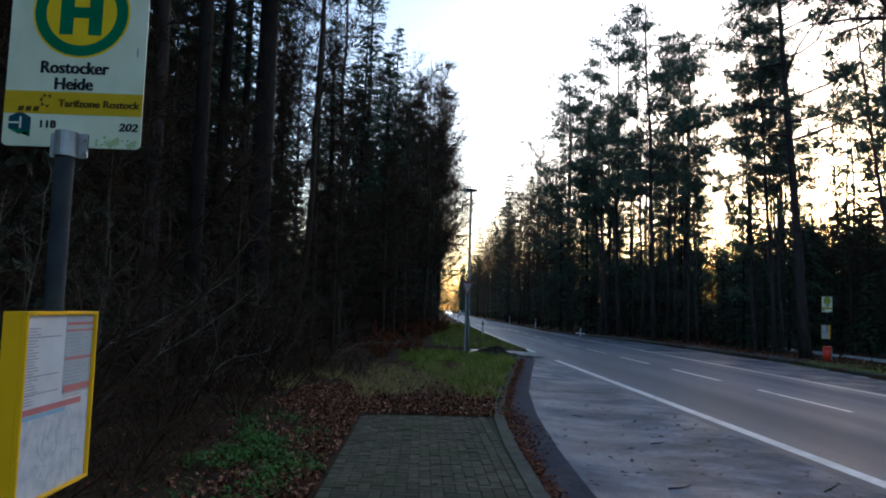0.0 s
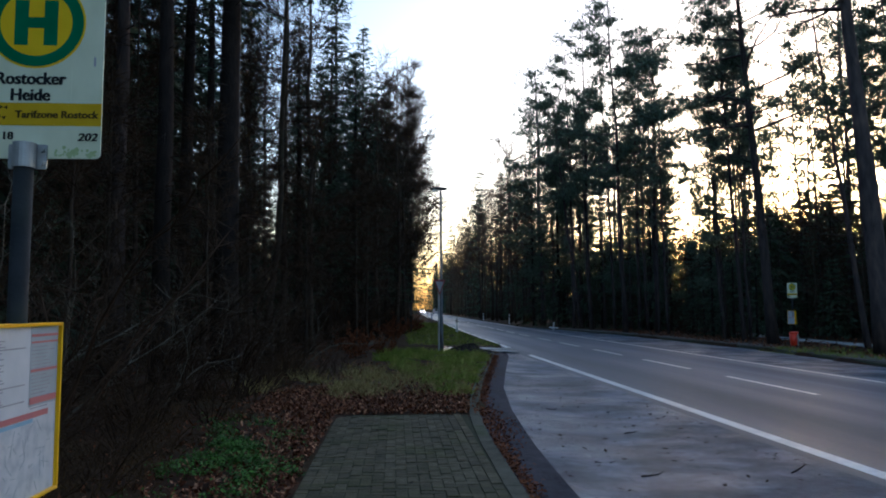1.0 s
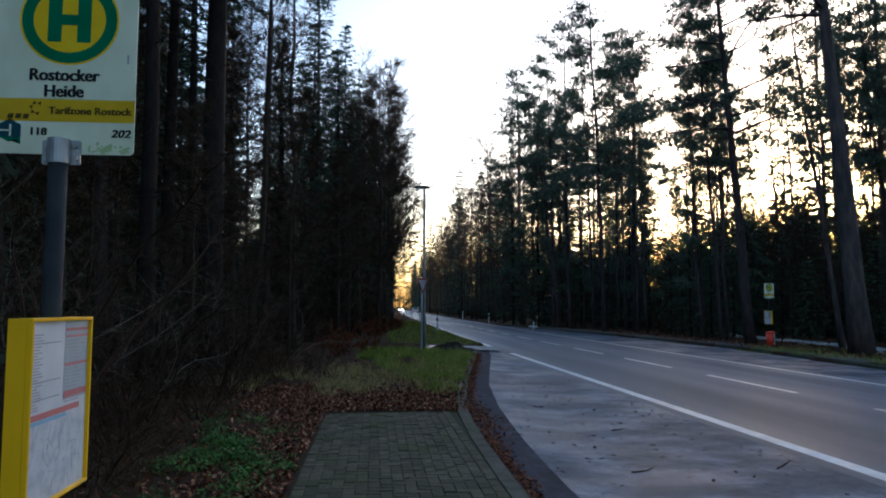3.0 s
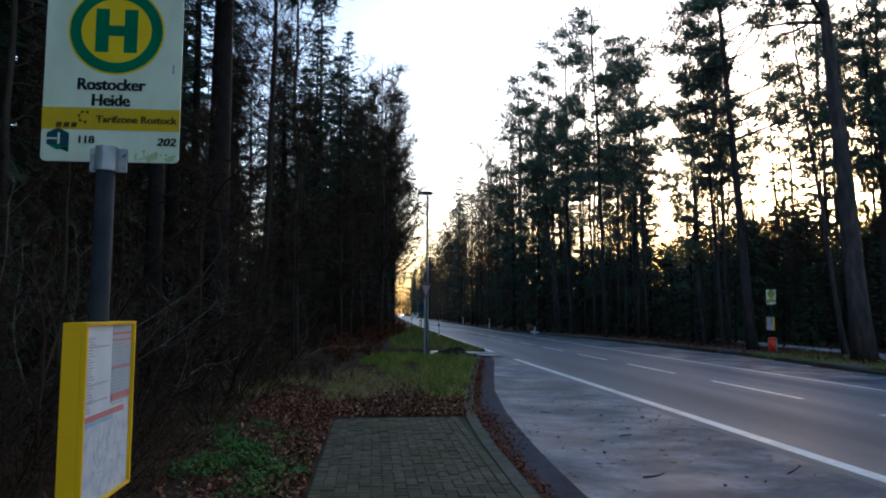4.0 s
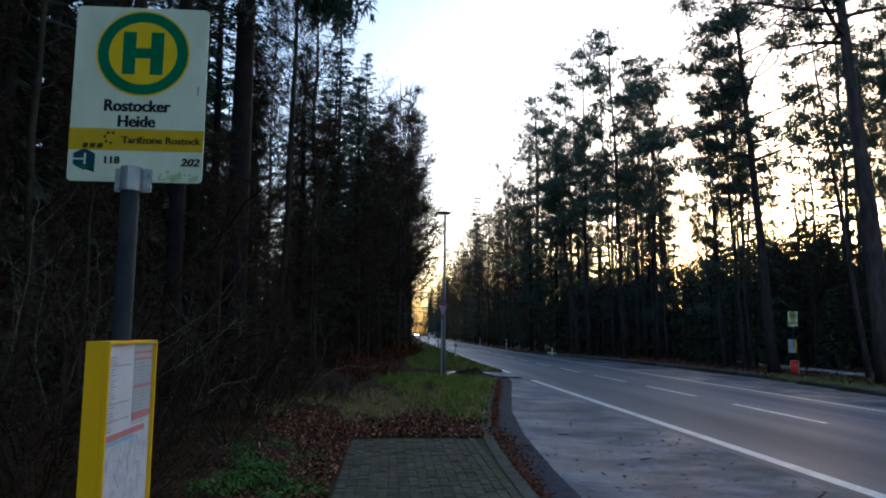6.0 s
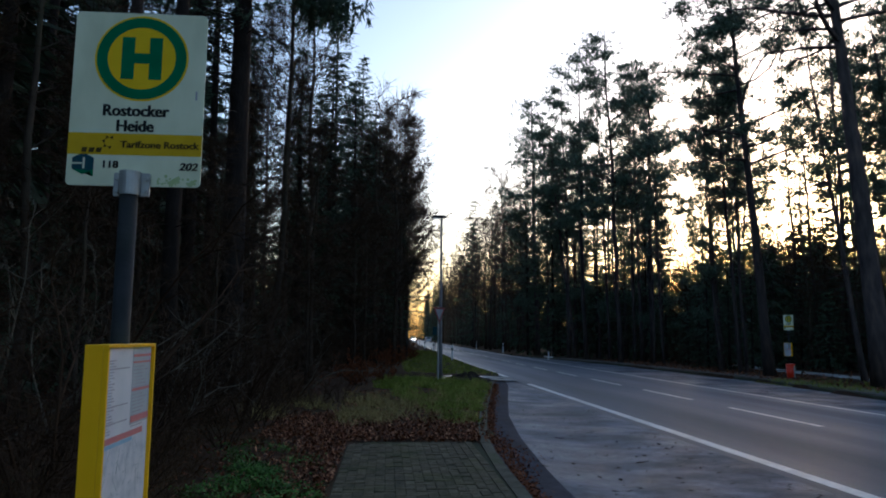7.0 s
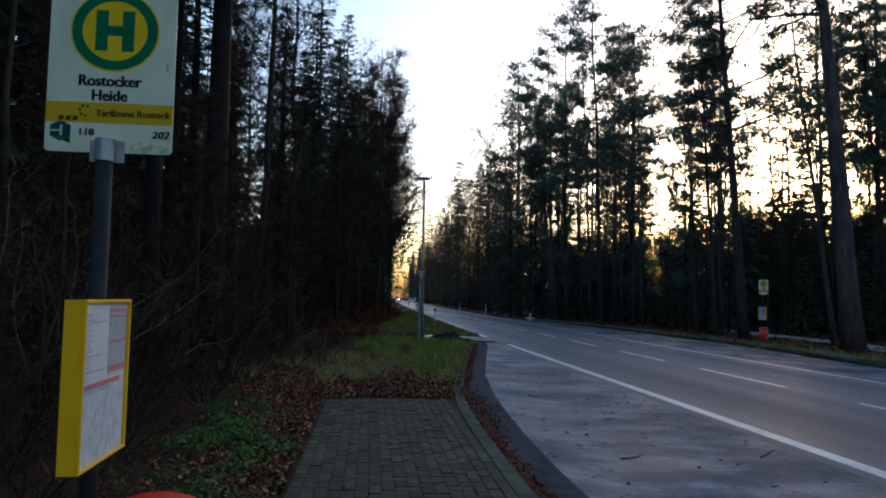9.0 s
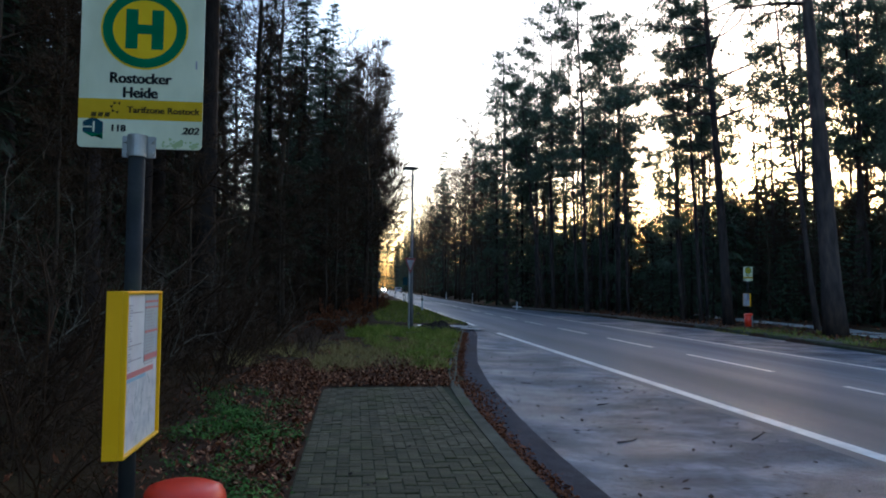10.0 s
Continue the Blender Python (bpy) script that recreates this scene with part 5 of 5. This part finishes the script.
def flat_leaves(name, label, pts, r, size, material, lift=0.012, tilt=0.4, category="fallen leaves"):
    n = len(pts)
    a = r.uniform(0, 6.28, n)
    u = np.stack([np.cos(a), np.sin(a), r.normal(size=n) * tilt], 1)
    w = np.stack([-np.sin(a), np.cos(a), r.normal(size=n) * tilt], 1)
    L = r.uniform(0.6, 1.3, n)[:, None] * size
    c = pts + np.array([0, 0, lift]) + np.abs(r.normal(size=(n, 3))) * np.array([0, 0, lift])
    v = np.stack([c - u * L, c + w * L * 0.5 + u * L * 0.1, c + u * L, c - w * L * 0.5 + u * L * 0.1], 1).reshape(-1, 3)
    s = Shape().add(v, [f for i in range(n) for f in ((4 * i, 4 * i + 1, 4 * i + 2), (4 * i, 4 * i + 2, 4 * i + 3))])
    return tagged(part(name, s, material), label, category, kind="stuff")


def clumps(pts, scale, limit, seed):
    """Keeps the points where a slow noise is high, for uneven patches."""
    return pts[[noise.noise(Vector((p[0] * scale, p[1] * scale, seed))) > limit for p in pts]]


def tuft_field(name, label, pts, r, per, height, width, material, category, lean=0.45):
    n = len(pts) * per
    base = np.repeat(pts, per, 0) + r.normal(size=(n, 3)) * np.array([0.05, 0.05, 0])
    way = unit(r.normal(size=(n, 3)) * np.array([lean, lean, 0.15]) + np.array([0, 0, 1]))
    s = Shape()
    blades(s, base - np.array([0, 0, 0.02]), way, r.uniform(0.4, 1.2, n) * height, r.uniform(0.7, 1.3, n) * width, r)
    return tagged(part(name, s, material), label, category, kind="stuff")


def left_litter(r):
    y = r.uniform(2.5, 13.5)
    return (-0.38 - abs(r.normal()) * 0.55, y)


def end_litter(r):
    y = 10.1 + abs(r.normal()) * 1.6
    return (r.uniform(-1.6, left_edge(y) - 0.15), y)


def deep_litter(r):
    y = r.uniform(4, 34)
    return (-1.5 - r.random() ** 1.5 * 7, y)


def gutter_litter(r):
    y = r.uniform(3.5, 23)
    heap = 0.07 + 0.14 * math.exp(-((y - 9.3) / 1.3) ** 2)
    return (left_edge(y) + 0.01 + abs(r.normal()) * heap - (0.12 if r.random() < 0.12 else 0), y)


pts, r2 = scatter(6500, left_litter, 61)
flat_leaves("leaf_litter", "reddish brown fallen leaves beside the pavement", pts, r2, 0.03, M_LEAF, 0.016, 0.7)
pts, r2 = scatter(5200, end_litter, 62)
flat_leaves("leaf_litter", "reddish brown fallen leaves past the pavement's end", pts, r2, 0.03, M_LEAF, 0.016, 0.7)
pts, r2 = scatter(1500, lambda r: (r.uniform(-0.8, 2.6), r.uniform(11.5, 19)), 79)
flat_leaves("leaf_litter", "brown leaves scattered through the verge grass", pts[[p[0] < left_edge(p[1]) - 0.2 for p in pts]], r2, 0.035, M_LEAF, 0.03, 0.7)
pts, r2 = scatter(2600, deep_litter, 63)
flat_leaves("leaf_litter", "brown fallen leaves on the forest floor", pts, r2, 0.03, M_BRACKEN, 0.02, 0.6)
pts, r2 = scatter(7500, gutter_litter, 64)
flat_leaves("leaf_litter", "rust-red leaves gathered in the gutter", pts, r2, 0.024, M_BRACKEN, 0.008, 0.5)
pts, r2 = scatter(260, lambda r: (r.uniform(1.9, 4.6), r.uniform(4.5, 16)), 65)
flat_leaves("leaf_litter", "dark wet leaves scattered on the bus bay", pts, r2, 0.038, M_SOIL, 0.008, 0.15)
pts, r2 = scatter(2500, lambda r: (15 + abs(r.normal()) * 2.5, r.uniform(16, 50)), 66)
flat_leaves("leaf_litter", "brown leaves on the far verge", pts, r2, 0.07, M_LEAF, 0.02, 0.6)
pts, r2 = scatter(5200, lambda r: (r.uniform(-0.6, 3.4), 12.0 + 11.4 * r.random()), 71)
pts = pts[[p[0] < left_edge(p[1]) - 0.16 and p[0] > 1.5 - 0.16 * (p[1] - 11) - 0.5 * noise.noise(Vector((p[1], 0, 1))) for p in pts]]
pts = clumps(pts, 1.3, 0.0, 4.0)
tuft_field("grass", "short green grass on the verge", pts, r2, 12, 0.24, 0.016, M_GRASS, "grass", 0.8)
pts, r2 = scatter(420, lambda r: (r.normal() * 0.9 - 0.6, 14.0 + r.normal() * 1.6), 72)
pts = clumps(pts[[p[0] < left_edge(p[1]) - 0.3 and p[1] > 11.3 for p in pts]], 1.3, 0.18, 2.0)
tuft_field("dry_grass", "yellowed tufts of dry grass at the wood's edge", pts, r2, 20, 0.34, 0.013, M_HAY, "grass", 0.75)
pts, r2 = scatter(260, lambda r: (r.uniform(-0.2, 2.2), r.uniform(12.2, 18)), 78)
pts = clumps(pts[[p[0] < left_edge(p[1]) - 0.3 for p in pts]], 1.1, -0.1, 9.0)
tuft_field("dry_grass", "yellow grass tufts on the green verge", pts, r2, 16, 0.26, 0.012, M_HAY, "grass", 0.8)
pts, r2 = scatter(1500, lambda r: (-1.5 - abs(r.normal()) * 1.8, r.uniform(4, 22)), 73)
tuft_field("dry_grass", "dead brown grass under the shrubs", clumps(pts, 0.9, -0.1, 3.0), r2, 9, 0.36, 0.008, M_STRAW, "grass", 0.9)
pts, r2 = scatter(2200, lambda r: (r.uniform(1.0, 4.5), r.uniform(29, 75) ** 1.0), 74)
pts[:, 0] += np.array([bend(y) for y in pts[:, 1]])
tuft_field("grass", "green grass strip between wood and road", pts, r2, 5, 0.2, 0.03, M_GRASS, "grass", 0.6)
pts, r2 = scatter(900, lambda r: (14.3 + abs(r.normal()) * 1.2, r.uniform(12, 27)), 75)
tuft_field("grass", "green grass behind the far kerb", pts, r2, 6, 0.14, 0.02, M_GRASS, "grass", 0.6)


def herb_patch(r):
    if r.random() < 0.75:
        y = r.normal() * 0.9 + 7.3
        return (-1.12 - 0.1 * (y - 7.3) + r.normal() * 0.27, y)
    return (-0.62 + r.normal() * 0.3, r.normal() * 0.55 + 4.3)


def herb_bed(name, label, pts, r, per, height, size, material):
    """Low herbs: leaves held at uneven heights round each stem."""
    n = len(pts) * per
    q = np.repeat(pts, per, 0) + r.normal(size=(n, 3)) * np.array([0.06, 0.06, 0])
    up = np.repeat(r.uniform(0.25, 1.0, len(pts)), per) * height * r.uniform(0.3, 1.0, n)
    q[:, 2] += up
    a = r.uniform(0, 6.28, n)
    u = unit(np.stack([np.cos(a), np.sin(a), r.normal(size=n) * 0.5 - 0.2], 1))
    w = unit(np.stack([-np.sin(a), np.cos(a), r.normal(size=n) * 0.5], 1))
    k = r.uniform(0.5, 1.3, n)[:, None] * size
    v = np.stack([q - u * k * 0.4, q + w * k * 0.55 + u * k * 0.1, q + u * k, q - w * k * 0.55 + u * k * 0.1], 1).reshape(-1, 3)
    s = Shape().add(v, [f for i in range(n) for f in ((4 * i, 4 * i + 1, 4 * i + 2), (4 * i, 4 * i + 2, 4 * i + 3))])
    return tagged(part(name, s, material), label, "herbs", kind="stuff")


pts, r2 = scatter(1500, herb_patch, 76)
pts = clumps(pts[pts[:, 0] < -0.42], 2.1, 0.06, 6.0)
herb_bed("green_herbs", "fresh green low herbs among the leaves", pts, r2, 14, 0.15, 0.022, M_HERB)

r2 = np.random.default_rng(67)
pts = np.stack([r2.uniform(-0.3, 1.3, 40), r2.uniform(4, 10, 40), np.full(40, 0.004)], 1)
flat_leaves("leaf_litter", "few dark wet leaves on the brick pavement", pts, r2, 0.028, M_SOIL, 0.006, 0.15)
# twigs lying on the bay
for i, (x, y, a, L) in enumerate(((2.86, 6.75, 20, 0.26), (2.62, 7.3, -12, 0.3), (2.1, 9.4, 40, 0.2), (3.4, 9.0, 10, 0.18), (2.9, 11.2, -30, 0.22), (4.28, 6.75, 15, 0.16))):
    s = Shape()
    r2 = np.random.default_rng(90 + i)
    tube(s, limb_points((-L / 2, 0, 0.006), (1, 0, 0), L, 4, 0, r2, 0.12), [0.009, 0.008, 0.007, 0.006, 0.004], 5)
    tube(s, limb_points((0, 0, 0.008), (0.7, 0.6, 0), L * 0.3, 2, 0, r2, 0.1), [0.005, 0.004, 0.002], 4)
    tw = tagged(part("fallen_twig", s, M_SOIL), "dark wet twig lying on the bus bay asphalt", "twig", "fallen twigs")
    tw.matrix_basis = pose(x, y, road_z(x, y) + 0.004, 0, 0, a)

# ---- kerbs and paving ----
kerb = tagged(new("kerb"), "mossy concrete kerb along the bus bay", "kerb", kind="structure")


def kerb_run(edge, y0, y1, side, ztop, n_len=1.0):
    y = y0
    while y < y1 - 0.2:
        ya, yb = y + 0.004, min(y + n_len, y1) - 0.004
        s = Shape()
        xa, xb = edge(ya), edge(yb)
        prof = [(0.0, -0.3), (0.0, -0.02), (0.015, 0.0), (0.15, 0.0), (0.15, -0.3)]
        m = len(prof)
        v = [(x0 - side * p, yy, ztop + q) for x0, yy in ((xa, ya), (xb, yb)) for p, q in prof]
        s.add(v, [(i, i + 1, i + 1 + m, i + m) for i in range(m - 1)] + [tuple(range(m)), tuple(range(m, 2 * m))[::-1]])
        part("kerb_stone", s, M_KERB, kerb)
        y += n_len


kerb_run(left_edge, -10, 24.2, 1, 0.004)
kerb_run(right_edge, 8, 61, -1, -0.1)
paving = tagged(part("pavement", box(Shape(), -0.36, -12, -0.2, 1.44, 10.05, -0.008), M_JOINT), "mossy grey concrete brick pavement at the bus stop", "pavement", kind="structure")


def brick_mesh(name, lx, ly):
    b, t = 0.006, 0.0
    lx, ly = lx / 2 - 0.003, ly / 2 - 0.003
    v = [(-lx, -ly, -0.05), (lx, -ly, -0.05), (lx, ly, -0.05), (-lx, ly, -0.05), (-lx, -ly, -0.005), (lx, -ly, -0.005), (lx, ly, -0.005), (-lx, ly, -0.005), (-lx + b, -ly + b, t), (lx - b, -ly + b, t), (lx - b, ly - b, t), (-lx + b, ly - b, t)]
    f = [(0, 1, 5, 4), (1, 2, 6, 5), (2, 3, 7, 6), (3, 0, 4, 7), (4, 5, 9, 8), (5, 6, 10, 9), (6, 7, 11, 10), (7, 4, 8, 11), (8, 9, 10, 11)]
    return v, f


full, half, long_ = brick_mesh("b", 0.2, 0.1), brick_mesh("b", 0.1, 0.1), brick_mesh("b", 0.1, 0.2)
meshes = []
for v, f in (full, half, long_):
    me = Shape().add(v, f).mesh("brick")
    me.materials.append(M_BRICK)
    meshes.append(me)
rest = Shape()
r2 = np.random.default_rng(77)
cells = []
for j in range(-40, 101):
    for i in range(15):
        k, x, y = (i - j) % 4, -0.3 + 0.1 * i, 0.05 + 0.1 * j
        if k == 0:
            cells.append((0, x + 0.05, y) if i < 14 else (1, x, y))
        elif k == 1 and i == 0:
            cells.append((1, x, y))
        elif k == 3:
            cells.append((2, x, y + 0.05) if j < 100 else (1, x, y))
for k in range(-20, 50):
    cells.append((2, 1.2, 0.1 + 0.2 * k))
    cells.append((2, 1.3, 0.2 + 0.2 * k))
count = 0
for kind, x, y in cells:
    z, rx, ry = r2.normal() * 0.0025, r2.normal() * 0.7, r2.normal() * 0.7
    if 4.2 < y < 6.15 and count < 300:
        ob = new("brick", meshes[kind])
        ob.parent = paving
        ob.matrix_basis = pose(x, y, z, rx, ry, r2.normal() * 0.5)
        count += 1
    else:
        v, f = (full, half, long_)[kind]
        rest.add([(x + a, y + b, z + c + a * ry * 0.017) for a, b, c in v], f)
M_BRICK_REST = mat("paving_brick_joined", [(0.058, 0.05, 0.028), (0.084, 0.073, 0.043), (0.108, 0.092, 0.058)], 9, 0.8, 0.5, 60, wear=((0.05, 0.056, 0.014), 0.65), grain=(45, 0.25), per_island=0.28, spec=0.15)
tagged(part("brick_field", rest, M_BRICK_REST, paving), "mossy concrete bricks", kind="stuff")
